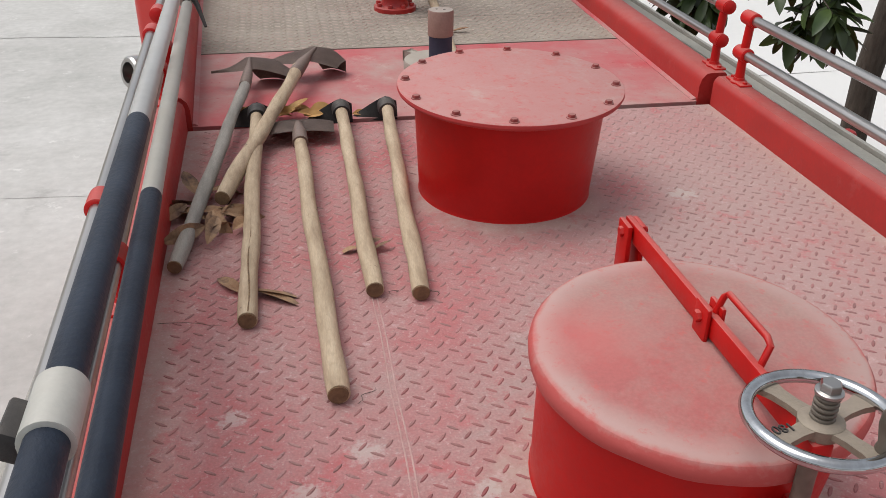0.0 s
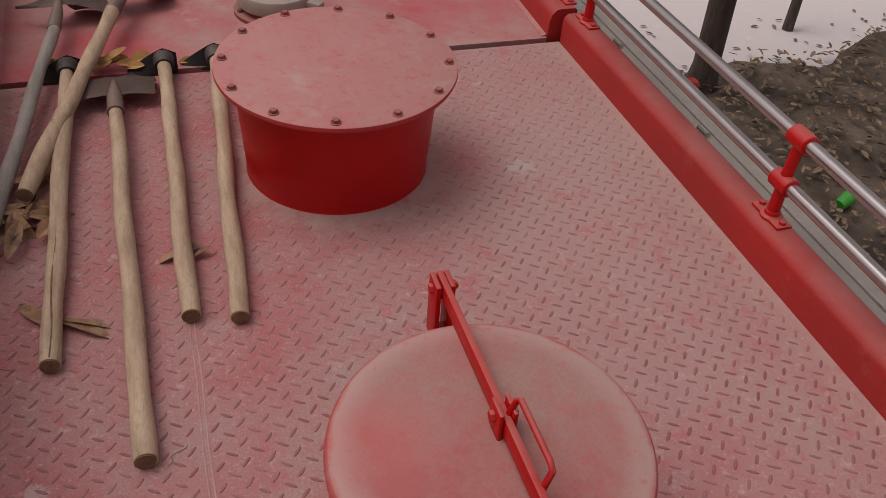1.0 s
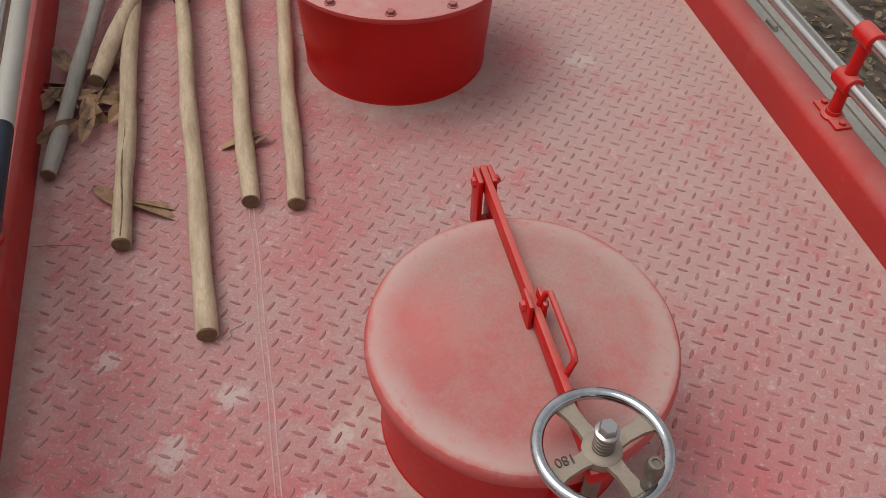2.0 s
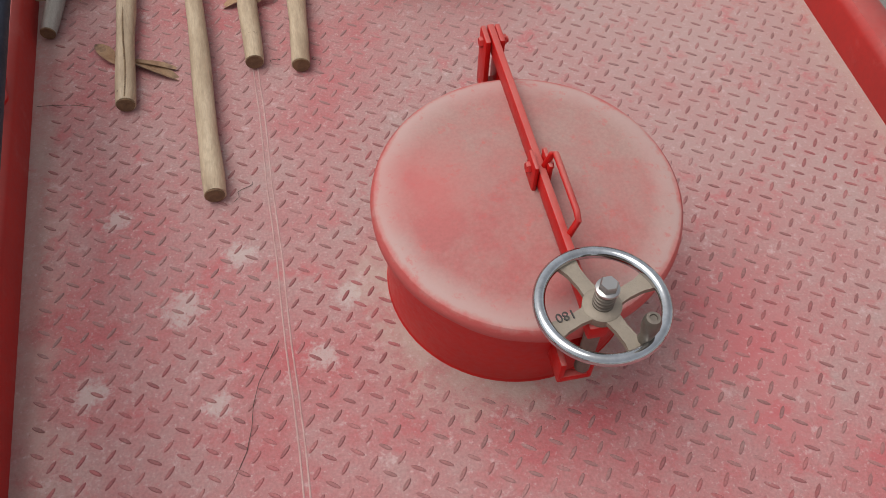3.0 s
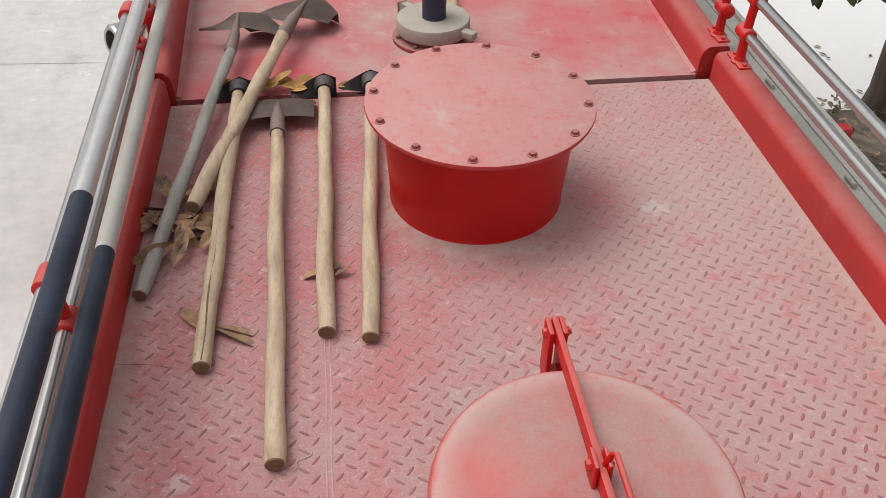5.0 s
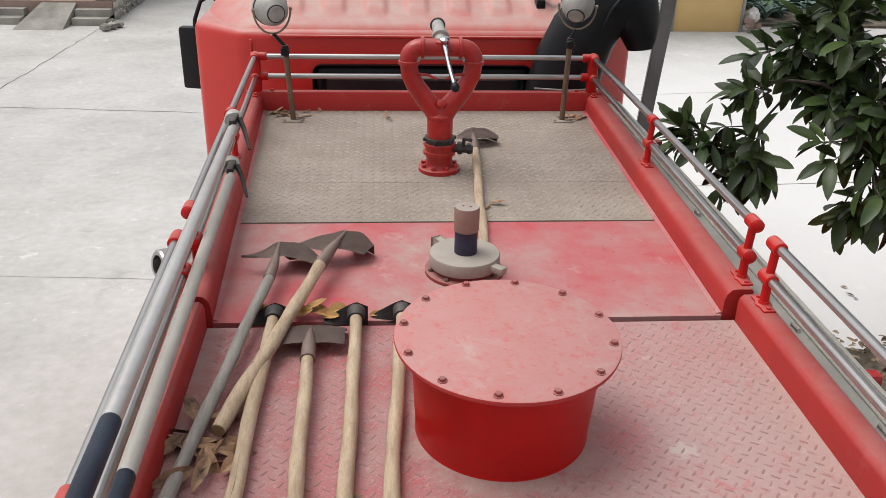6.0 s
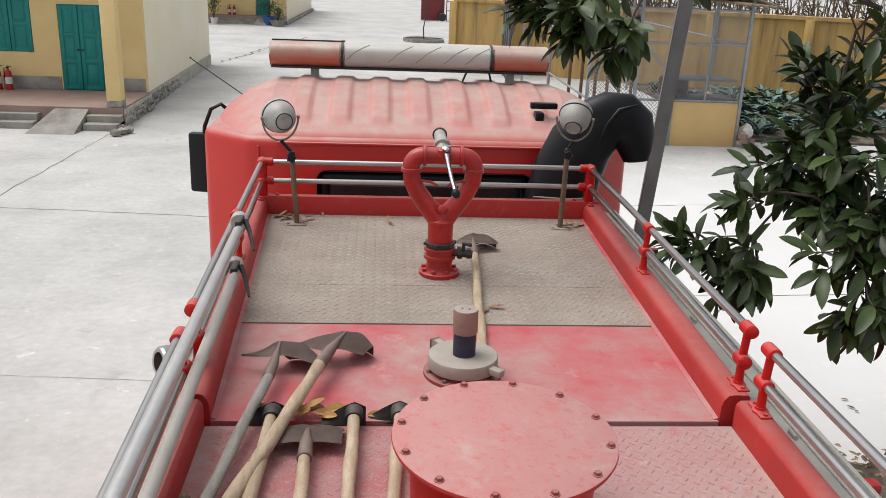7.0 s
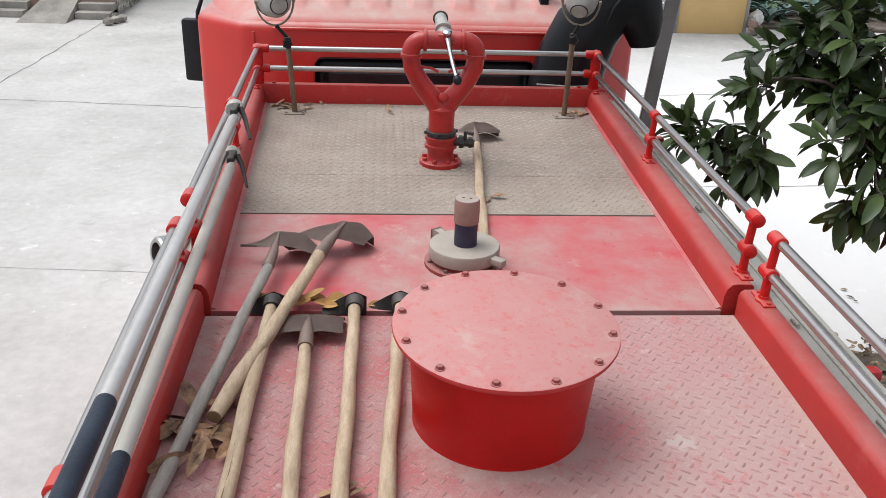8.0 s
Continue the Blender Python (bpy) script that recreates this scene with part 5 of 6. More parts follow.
def wing_mattock(a, neck, ridge, near, far, r, mat, seed, label):
    """A mattock lying on its face: one folded steel head, raised at the socket, its back edge on the deck."""
    tool = thing("mattock", a, label, "mattock", "tools laid on the truck roof")
    a, neck, ridge = Vector(a), Vector(neck), Vector(ridge)
    handle(tool, a, neck, r, r * 0.95, mat, seed)
    d = (neck - a).normalized()
    b = B()
    tube(b, [neck - d * 0.045, neck - d * 0.04, neck + (ridge - neck) * 0.25, neck + (ridge - neck) * 0.6, ridge - Vector((0, 0.012, 0))], [r * 0.98, r * 1.1, r * 0.95, r * 0.5, 0.004], 16)
    part("socket", b, RUST, tool, "worn steel socket")
    b = B()
    q, n, m = [], 25, 10
    for i in range(n):
        u = i / (n - 1)
        lo, hi = along(near, u), along(far, u)
        for j in range(m):
            v = j / (m - 3)
            if v <= 1:
                p = lo.lerp(hi, v)
                p.z += 0.002 * math.sin(math.pi * v) - 0.005 * (1 - v) ** 5
                p.z += 0.006 * math.exp(-((u - 0.47) / 0.07) ** 2) * v
            else:  # back turned down to the deck, added unseen to darken the underside
                turn = (j - m + 3) / 2 * min(1, max(0.06, (u - 0.42) / 0.15))
                p = hi + Vector((0, 0.020 * turn, (D + 0.006 - hi.z) * turn))
            q.append(b.verts.new(p))
    for i in range(n - 1):
        for j in range(m - 1):
            k = i * m + j
            b.faces.new((q[k], q[k + 1], q[k + m + 1], q[k + m]))
    bmesh.ops.solidify(b, geom=b.faces[:], thickness=0.004)
    part("blade", b, RUST, tool, "folded brown steel head", 50)
    return tool


wing_mattock((-0.722, -0.822, D + 0.018), (-0.596, 0.205, 2.765), (-0.588, 0.385, 2.785), ((-0.708, 0.332, 2.757), (-0.625, 0.300, 2.770), (-0.560, 0.305, 2.772), (-0.472, 0.296, 2.748)),
             ((-0.708, 0.337, 2.757), (-0.655, 0.337, 2.768), (-0.588, 0.375, 2.783), (-0.515, 0.388, 2.772), (-0.459, 0.335, 2.750)), 0.0165, WOOD_GREY, 31, "grey weathered mattock with a brown steel head on the red deck")
wing_mattock((-0.640, -0.55, D + 0.035), (-0.441, 0.272, 2.775), (-0.378, 0.455, 2.79), ((-0.532, 0.425, 2.755), (-0.445, 0.338, 2.774), (-0.405, 0.350, 2.778), (-0.316, 0.366, 2.746)),
             ((-0.532, 0.430, 2.757), (-0.460, 0.447, 2.776), (-0.378, 0.450, 2.787), (-0.325, 0.465, 2.776), (-0.284, 0.420, 2.750)), 0.0195, WOOD, 37, "pale wooden mattock lying across the other tools")
wing_mattock((0.088, 0.43, D + 0.02), (0.161, 1.474, 2.74), (0.166, 1.66, 2.765), ((0.089, 1.590, 2.747), (0.140, 1.560, 2.752), (0.182, 1.565, 2.757), (0.284, 1.595, 2.744)),
             ((0.089, 1.605, 2.750), (0.130, 1.650, 2.762), (0.170, 1.662, 2.768), (0.232, 1.690, 2.758), (0.282, 1.625, 2.746)), 0.018, WOOD, 41, "pale wooden mattock with a dusty head beside the water cannon")


def leaf_heap(name, label, items, mat=DRY_LEAF):
    ob = raw(name, *leaf_mesh(items), mat, None, label, "stuff")
    return tagged(ob, label, "leaves", kind="stuff")


rl = random.Random(5)
items = []
for k in range(20):
    a = rl.uniform(0, 6.28)
    items.append(((rl.gauss(-0.665, 0.042), rl.gauss(-0.585, 0.050), D + 0.010 + rl.uniform(0, 0.022)), (math.cos(a), math.sin(a), rl.uniform(-0.1, 0.15)), (rl.uniform(-1.2, 1.2), rl.uniform(-1.0, 0.8), 1), rl.uniform(0.075, 0.12), rl.uniform(0.022, 0.038), rl.uniform(-0.5, 0.8)))
leaf_heap("dry_leaves", "curled brown dead leaves heaped under the handles", items)
items = [((-0.590, -0.905, D + 0.006), (1, -0.62, 0.06), (0.25, 0.2, 1), 0.135, 0.030, 0.12), ((-0.585, -0.93, D + 0.005), (-0.62, 0.85, 0.16), (-0.3, 0.2, 1), 0.095, 0.026, 0.2), ((-0.57, -0.915, D + 0.005), (1, -0.36, 0.03), (0, 0.4, 1), 0.10, 0.020, 0.1)]
leaf_heap("long_leaf", "long dry olive leaf lying on the red deck", items)
items = []
for k in range(11):
    x = -0.545 + 0.015 * k
    items.append(((x, 0.012 + rl.uniform(-0.012, 0.016), D + 0.012 + rl.uniform(0, 0.018)), (rl.choice((1, 1, -0.6)), rl.uniform(-0.35, 0.35), rl.uniform(-0.15, 0.2)), (rl.uniform(-0.5, 0.5), rl.uniform(-1.1, 0.1), 1), rl.uniform(0.06, 0.10), rl.uniform(0.022, 0.042), rl.uniform(-0.3, 0.3)))
for x in (-0.30, -0.285, -0.27):
    items.append(((x, 0.02, D + 0.01), (0.9, 0.3, 0.05), (0.2, -0.5, 1), 0.05, 0.022, 0.1))
leaf_heap("golden_leaves", "crumpled golden-brown dead leaves caught in the deck gap", items, GOLD_LEAF)
items = []
for cx0, cy0, n in ((-0.77, 2.08, 12), (0.70, 2.03, 9), (0.16, 0.88, 2), (-0.22, 2.03, 2), (-0.34, -0.79, 3), (-0.62, 2.1, 4)):
    for k in range(n):
        a = rl.uniform(0, 6.28)
        items.append(((rl.gauss(cx0, 0.04 if n > 3 else 0.012), min(2.14, rl.gauss(cy0, 0.03 if n > 3 else 0.012)), D + 0.008), (math.cos(a), math.sin(a), rl.uniform(0, 0.25)), (rl.uniform(-0.4, 0.4), 0.1, 1), rl.uniform(0.04, 0.08), rl.uniform(0.014, 0.03), rl.uniform(-0.2, 0.4)))
leaf_heap("leaf_litter", "small dry leaf scraps in the deck corners", items)
tw = B()
for x0, y0, x1, y1 in ((-0.405, -1.285, -0.37, -1.245), (-0.36, -0.78, -0.315, -0.80), (-0.361, -1.565, -0.447, -1.80), (-0.22, -0.985, -0.235, -0.955), (-0.31, -0.96, -0.29, -0.955), (-0.74, -1.0, -0.62, -1.02)):
    P = [(x0 + (x1 - x0) * t + 0.006 * math.sin(9 * t + x0 * 30), y0 + (y1 - y0) * t, D + 0.0025 + 0.003 * math.sin(5 * t)) for t in [k / 7 for k in range(8)]]
    tube(tw, P, 0.0005, 5)
tagged(part("twigs", tw, BARK), "thin dry twigs and hairs on the red deck", "twigs", kind="stuff")

# ---------- house with a porch ----------
def shutter(bm, x0, x1, y, z0, z1, rows):
    t = 0.09
    for x in (x0 + t / 2, x1 - t / 2):
        box(bm, (x, y, (z0 + z1) / 2), (t, 0.05, z1 - z0), 0.006)
    hs = (z1 - z0 - t) / rows
    for k in range(rows + 1):
        box(bm, ((x0 + x1) / 2, y, z0 + t / 2 + k * hs), (x1 - x0 - 2 * t, 0.045, t), 0.006)
    for k in range(rows):
        box(bm, ((x0 + x1) / 2, y + 0.012, z0 + t + k * hs + (hs - t) / 2), (x1 - x0 - 2 * t, 0.02, hs - t), 0.0)
        box(bm, ((x0 + x1) / 2, y + 0.0, z0 + t + k * hs + (hs - t) / 2), (x1 - x0 - 2 * t - 0.1, 0.02, hs - t - 0.1), 0.008)


house = thing("porch_house", (-10, 24, 0), "single-storey yellow house with teal doors and a raised porch", "house")
b = B()
HX = -6.58  # right-hand corner of the house
box(b, (-15.2, 21.72, 2.0), (9.6, 0.24, 3.1), 0.0)
box(b, (-9.94, 21.72, 0.93), (1.1, 0.24, 0.96), 0.0)
box(b, (-9.94, 21.72, 3.2), (1.1, 0.24, 0.7), 0.0)
box(b, (-9.05, 21.72, 2.0), (0.68, 0.24, 3.1), 0.0)
box(b, (-8.17, 21.72, 3.1), (1.08, 0.24, 0.9), 0.0)
box(b, (-7.10, 21.72, 2.0), (1.06, 0.24, 3.1), 0.0)
part("front_wall", b, YELLOW, house, "yellow plaster with stains")
b = B()
prism(b, [(HX + 0.0, 21.6), (HX - 0.24, 21.84), (HX - 0.54, 32.1), (HX - 0.30, 32.1)], 0.4, 3.85)
part("side_wall", b, CREAM, house, "pale cream plaster gable wall")
b = B()
prism(b, [(HX + 0.04, 21.604), (HX - 0.2, 21.84), (HX - 0.5, 32.1), (HX - 0.26, 32.1)], 0.0, 0.398)
prism(b, [(-6.412, 18.87), (-6.385, 18.87), (-6.445, 21.598), (-6.472, 21.598)], 0.0, 0.41)
part("stone_plinth", b, MORTAR, house, "pale mortared rubble plinth")
b = B()
prism(b, [(-20, 32.1), (HX - 0.30, 32.1), (HX - 0.30, 31.9), (-20, 31.9)], 0.0, 3.55)
prism(b, [(-20, 18), (-19.8, 18), (-19.8, 32), (-20, 32)], 0.0, 3.55)
part("back_wall", b, CREAM, house)
b = B()
prism(b, [(-20.3, 20.6), (-6.3, 20.6), (-6.5, 32.6), (-20.3, 32.6)], 3.85, 4.0)
part("roof_slab", b, OLD_CONCRETE, house)
b = B()
prism(b, [(-20, 18.95), (-6.42, 18.85), (-6.48, 21.6), (-20, 21.6)], 0.0, 0.45)
part("porch_floor", b, TILE, house, "brown tiled porch floor")
b = B()
for k in range(2):
    prism(b, [(-20, 18.95 - 0.3 * (k + 1)), (-8.35, 18.93 - 0.3 * (k + 1)), (-8.35, 18.95), (-20, 18.95)], 0.0, 0.30 - 0.15 * k)
part("porch_steps", b, OLD_CONCRETE, house, "worn concrete steps")
b = B()
for k in range(2):
    prism(b, [(-7.2, 18.88 - 0.3 * (k + 1)), (-6.42, 18.86 - 0.3 * (k + 1)), (-6.42, 18.87), (-7.2, 18.89)], 0.0, 0.30 - 0.15 * k)
part("corner_steps", b, OLD_CONCRETE, house)
b = B()
A = [b.verts.new(v) for v in ((-8.33, 17.75, 0.0), (-7.25, 17.75, 0.0), (-7.22, 18.93, 0.44), (-7.98, 18.93, 0.44), (-7.98, 18.93, 0.0), (-7.22, 18.93, 0.0))]
for q in ((0, 1, 2, 3), (0, 3, 4), (1, 5, 2), (0, 4, 5, 1), (2, 5, 4, 3)):
    b.faces.new([A[i] for i in q])
part("ramp", b, OLD_CONCRETE, house, "steep grey concrete ramp")
b = B()
box(b, (-6.64, 18.95 + 0.14, 2.0), (0.34, 0.34, 3.1), 0.012)
column = part("porch_column", b, YELLOW, house)
b = B()
box(b, (-6.64, 19.09, 0.53), (0.36, 0.36, 0.16), 0.02)
part("column_base", b, STONE, column, "stained column foot")
b = B()
box(b, (-15.15, 21.585, 0.62), (9.6, 0.02, 0.34), 0.004)
box(b, (-9.5, 21.585, 0.62), (1.5, 0.02, 0.34), 0.004)
box(b, (-7.1, 21.585, 0.62), (1.06, 0.02, 0.34), 0.004)
part("dado", b, OLD_CONCRETE, house, "peeling grey dado")
b = B()
box(b, (-8.17, 21.66, 1.55), (1.06, 0.12, 2.2), 0.01)
door = part("double_door", b, TEAL, house, "teal panelled double door, closed")
for x0, x1 in ((-8.68, -8.20), (-8.17, -7.66)):
    b = B()
    shutter(b, x0, x1, 21.585, 0.47, 2.62, 3)
    part("door_leaf", b, TEAL, door)
for x in (-8.24, -8.13):
    b = B()
    lathe(b, [(0.03, 0), (0.03, 0.01), (0.015, 0.03), (0.025, 0.05), (0, 0.06)], (x, 21.56, 1.5), 10, (0, -1, 0))
    part("door_knob", b, DARK_IRON, door)
b = B()
box(b, (-9.94, 21.68, 2.13), (1.1, 0.1, 1.44), 0.01)
win = part("shuttered_window", b, TEAL, house, "teal shuttered window")
for x0, x1 in ((-10.48, -9.95), (-9.93, -9.40)):
    b = B()
    shutter(b, x0, x1, 21.60, 1.42, 2.84, 2)
    part("shutter", b, TEAL, win)
sr = random.Random(11)
for k in range(120):
    t = k / 119
    y = 18.9 + 13.2 * t
    x = -6.42 - (0.46 * max(0, (y - 21.6)) / 10.5) - (0.095 if y > 21.6 else 0)
    b = B()
    s = sr.uniform(0.05, 0.13)
    for lvl in range(2):
        vs = bmesh.ops.create_icosphere(b, subdivisions=1, radius=1.0)["verts"]
        for v in vs:
            v.co = Vector((v.co.x * s * 0.36 * sr.uniform(0.8, 1.2), v.co.y * s * sr.uniform(0.8, 1.2), v.co.z * s * 0.75)) + Vector((x + sr.uniform(0.0, 0.03), y + sr.uniform(-0.05, 0.05), 0.08 + 0.17 * lvl + sr.uniform(-0.04, 0.05)))
    part("stone", b, STONE, house)
for k in range(7):
    b = B()
    bmesh.ops.create_icosphere(b, subdivisions=1, radius=1.0)
    for v in b.verts:
        v.co = Vector((v.co.x * 0.14, v.co.y * 0.12, v.co.z * 0.1)) + Vector((-6.3 + 0.09 * k * (k < 3), 18.3 + 0.2 * (k - 3) * (k < 4), 0.08))
    part("stone", b, STONE, house)


def extinguisher():
    e = thing("fire_extinguisher", (0, 0, 0), "red fire extinguisher with a white label standing against a wall", "fire extinguisher", "extinguishers")
    b = B()
    lathe(b, [(0.07, 0), (0.085, 0.01), (0.085, 0.42), (0.07, 0.48), (0.03, 0.52), (0.025, 0.56)], (0, 0, 0), 24)
    body = part("cylinder", b, EXT_RED, e)
    b = B()
    lathe(b, [(0.0865, 0.16), (0.0865, 0.33)], (0, 0, 0), 24)
    part("paper_label", b, WHITE, body, "pale printed label")
    b = B()
    box(b, (0, 0, 0.57), (0.05, 0.05, 0.05), 0.01)
    box(b, (0.05, 0, 0.61), (0.15, 0.03, 0.02), 0.005)
    tube(b, [(-0.02, 0, 0.57), (-0.1, -0.03, 0.55), (-0.11, -0.04, 0.3)], 0.013, 8)
    part("valve_and_hose", b, BLACK, e)
    return e


e0 = extinguisher()
e0.matrix_basis = pose(-10.28, 21.35, 0.45, 0, 0, 20)
for x, y, z, r in ((-10.0, 21.32, 0.45, -30), (-10.05, 55.6, 0.45, 0), (-9.75, 55.6, 0.45, 40)):
    copy_thing(e0, pose(x, y, z, 0, 0, r))

# ---------- second house, far ----------
far = thing("far_porch_house", (-12, 58, 0), "distant yellow house with a teal door and low porch", "house")
b = B()
box(b, (-13.4, 56.1, 2.0), (9.9, 0.24, 3.1), 0)
box(b, (-7.05, 56.1, 2.0), (1.0, 0.24, 3.1), 0)
box(b, (-7.98, 56.1, 3.1), (0.9, 0.24, 0.9), 0)
part("front_wall", b, YELLOW, far)
b = B()
prism(b, [(-6.5, 56.0), (-6.8, 56.2), (-6.5, 72), (-6.2, 72)], 0, 3.6)
part("side_wall", b, CREAM, far)
b = B()
prism(b, [(-19, 53.8), (-6.3, 53.8), (-6.0, 72), (-19, 72)], 3.6, 3.8)
part("roof_slab", b, OLD_CONCRETE, far)
b = B()
prism(b, [(-19, 54.6), (-6.5, 54.6), (-6.5, 56), (-19, 56)], 0, 0.45)
part("porch_floor", b, TILE, far)
b = B()
for k in range(2):
    prism(b, [(-11.2, 54.6 - 0.32 * (k + 1)), (-8.2, 54.6 - 0.32 * (k + 1)), (-8.2, 54.6), (-11.2, 54.6)], 0, 0.3 - 0.15 * k)
part("porch_steps", b, OLD_CONCRETE, far)
b = B()
A = [b.verts.new(v) for v in ((-8.3, 53.3, 0), (-7.5, 53.3, 0), (-7.5, 54.6, 0.44), (-8.1, 54.6, 0.44), (-8.1, 54.6, 0), (-7.5, 54.6, 0))]
for q in ((0, 1, 2, 3), (0, 3, 4), (1, 5, 2), (0, 4, 5, 1), (2, 5, 4, 3)):
    b.faces.new([A[i] for i in q])
part("ramp", b, OLD_CONCRETE, far)
b = B()
shutter(b, -8.42, -7.56, 56.03, 0.46, 2.6, 3)
part("door", b, TEAL, far, "teal door")
b = B()
for k in range(26):
    y = 54.6 + 0.66 * k
    vs = bmesh.ops.create_icosphere(b, subdivisions=1, radius=1.0)["verts"]
    for v in vs:
        v.co = Vector((v.co.x * 0.16, v.co.y * 0.33, v.co.z * 0.16)) + Vector((-6.35 + 0.018 * (y - 54.6), y, 0.1))
tagged(part("plinth_stones", b, STONE, far), kind="stuff")


def potted(name, loc, mat, r, h, label, seed, spread, tall, n):
    p = thing(name, loc, label, "potted plant")
    rr = random.Random(seed)
    b = B()
    lathe(b, [(r * 0.7, 0), (r, h), (r * 1.08, h), (r * 1.05, h * 0.9), (0, h * 0.88)], loc, 24)
    part("pot", b, mat, p)
    sp = []
    b = B()
    for k in range(9):
        a = rr.uniform(0, 6.28)
        top = Vector(loc) + Vector((spread * rr.uniform(0.2, 1) * math.cos(a), spread * rr.uniform(0.2, 1) * math.sin(a), h + tall * rr.uniform(0.5, 1)))
        tube(b, [Vector(loc) + Vector((0, 0, h * 0.8)), (Vector(loc) + top) / 2 + Vector((0, 0, h * 0.6)), top], 0.015, 6)
        for j in range(n):
            q = top + Vector((rr.gauss(0, 0.13), rr.gauss(0, 0.13), rr.gauss(-0.05, 0.16)))
            sp.append((q, (rr.gauss(0, 1), rr.gauss(0, 1), rr.gauss(0, 0.6)), (0, 0, 1), rr.uniform(0.1, 0.18), rr.uniform(0.05, 0.09), 0.2))
    part("stems", b, BARK, p)
    raw("foliage", *leaf_mesh(sp), VEG, p, "green leaves")


potted("potted_shrub", (-7.35, 53.9, 0.0), BLUE, 0.42, 0.5, "leafy green shrub in a blue pot before the far house", 3, 0.6, 0.9, 30)
potted("potted_bush", (-6.75, 53.2, 0.0), OLD_CONCRETE, 0.5, 0.35, "spreading green plant in a wide grey bowl", 4, 0.6, 0.8, 26)
potted("potted_tree", (-10.6, 53.2, 0.0), WHITE, 0.22, 0.4, "slim green plant in a white pot beside the far steps", 6, 0.3, 1.3, 26)

# planter ring with a sapling
ring = thing("tree_planter", (1.88, 45.6, 0), "low round brick planter ring with a bare sapling", "planter")
for k in range(26):
    a = 2 * math.pi * k / 22
    b = B()
    box(b, (1.88 + 1.03 * math.cos(a), 45.6 + 1.03 * math.sin(a), 0.08), (0.12, 0.27, 0.17), 0.015, Matrix.Rotation(a, 3, "Z"))
    part("brick", b, OLD_CONCRETE, ring)
b = B()
lathe(b, [(0.98, 0.0), (0.98, 0.11), (0.5, 0.14), (0, 0.15)], (1.88, 45.6, 0), 24)
part("soil", b, SOIL, ring, "dark soil")
b = B()
tube(b, [(1.88, 45.6, 0.1), (1.84, 45.6, 0.7), (1.95, 45.6, 1.3), (1.9, 45.6, 2.2), (1.98, 45.6, 3.0)], [0.035, 0.03, 0.028, 0.022, 0.012], 10)
part("sapling_trunk", b, BARK, ring)

# red cabinet and barrow in the distance
cab2 = thing("maroon_cabinet", (3.3, 64, 0), "maroon metal cabinet with a small pale sign", "cabinet")
b = B()
box(b, (3.3, 64.2, 0.95), (1.7, 0.7, 1.8), 0.02)
part("body", b, MAROON, cab2)
b = B()
box(b, (3.55, 63.84, 1.72), (0.9, 0.02, 0.2), 0.0)
sign = part("sign", b, WHITE, cab2)
b = B()
box(b, (3.45, 63.825, 1.75), (0.5, 0.01, 0.05), 0)
box(b, (3.5, 63.825, 1.68), (0.62, 0.01, 0.04), 0)
part("sign_bars", b, MAROON, sign)
barrow = thing("hand_barrow", (5.2, 64, 0), "steel tube hand barrow with rubber wheels", "barrow")
b = B()
for x in (4.3, 5.3):
    tube(b, [(x, 63.6, 0.05), (x, 63.7, 1.9)], 0.035, 8)
tube(b, [(4.3, 63.65, 0.75), (5.3, 63.65, 0.75)], 0.03, 8)
tube(b, [(4.3, 63.68, 1.4), (5.3, 63.68, 1.4)], 0.03, 8)
tube(b, [(5.3, 63.68, 1.6), (6.1, 63.4, 0.06)], 0.03, 8)
part("tube_frame", b, MAROON, barrow)
for x in (4.0, 5.3):
    b = B()
    lathe(b, [(0.1, -0.07), (0.27, -0.07), (0.3, 0), (0.27, 0.07), (0.1, 0.07)], (x, 63.5, 0.3), 24, (0, 1, 0))
    part("wheel", b, RUBBER, barrow)

# ---------- cage shed ----------
shed = thing("cage_shed", (6.5, 19, 0), "wire-mesh cage shed with grey steel frame on a yellow base", "shed")
SY = 18.2
b = B()
box(b, (7.45, SY + 0.06, 0.53), (1.66, 0.12, 1.06), 0.01)
box(b, (8.22, SY + 1.1, 0.53), (0.12, 2.0, 1.06), 0.01)
part("base_wall", b, YELLOW_CLEAN, shed, "clean yellow plastered base wall")
for (x, y) in ((8.3, SY), (6.62, SY), (5.7, SY), (4.55, SY), (8.3, SY + 2.2), (4.55, SY + 5), (4.55, SY + 10), (8.3, SY + 10)):
    b = B()
    box(b, (x, y, 1.75), (0.075, 0.075, 3.5), 0.006)
    part("upright", b, GALV, shed)
for p0, p1 in (((4.55, SY, 2.42), (8.4, SY, 2.42)), ((4.55, SY, 1.09), (8.3, SY, 1.09)), ((4.55, SY, 0.2), (6.6, SY, 0.2)), ((4.55, SY, 3.2), (8.4, SY, 3.2)), ((4.55, SY, 1.09), (4.55, SY + 10, 1.09)), ((4.55, SY, 2.42), (4.55, SY + 10, 2.42)), ((8.3, SY, 2.42), (8.3, SY + 10, 2.42)), ((7.42, SY, 1.1), (7.42, SY, 3.2)), ((8.3, SY, 1.2), (8.3, SY + 2.2, 1.2)), ((5.9, SY, 2.3), (6.62, SY, 1.65))):
    b = B()
    tube(b, [p0, p1], 0.028, 8)
    part("cross_bar", b, GALV, shed)
b = B()
prism(b, [(4.3, SY - 0.3), (8.6, SY - 0.3), (8.6, SY + 2.5), (4.3, SY + 2.5)], 3.5, 3.56)
part("roof_sheet", b, SHEET, shed, "rusty sheet roof")
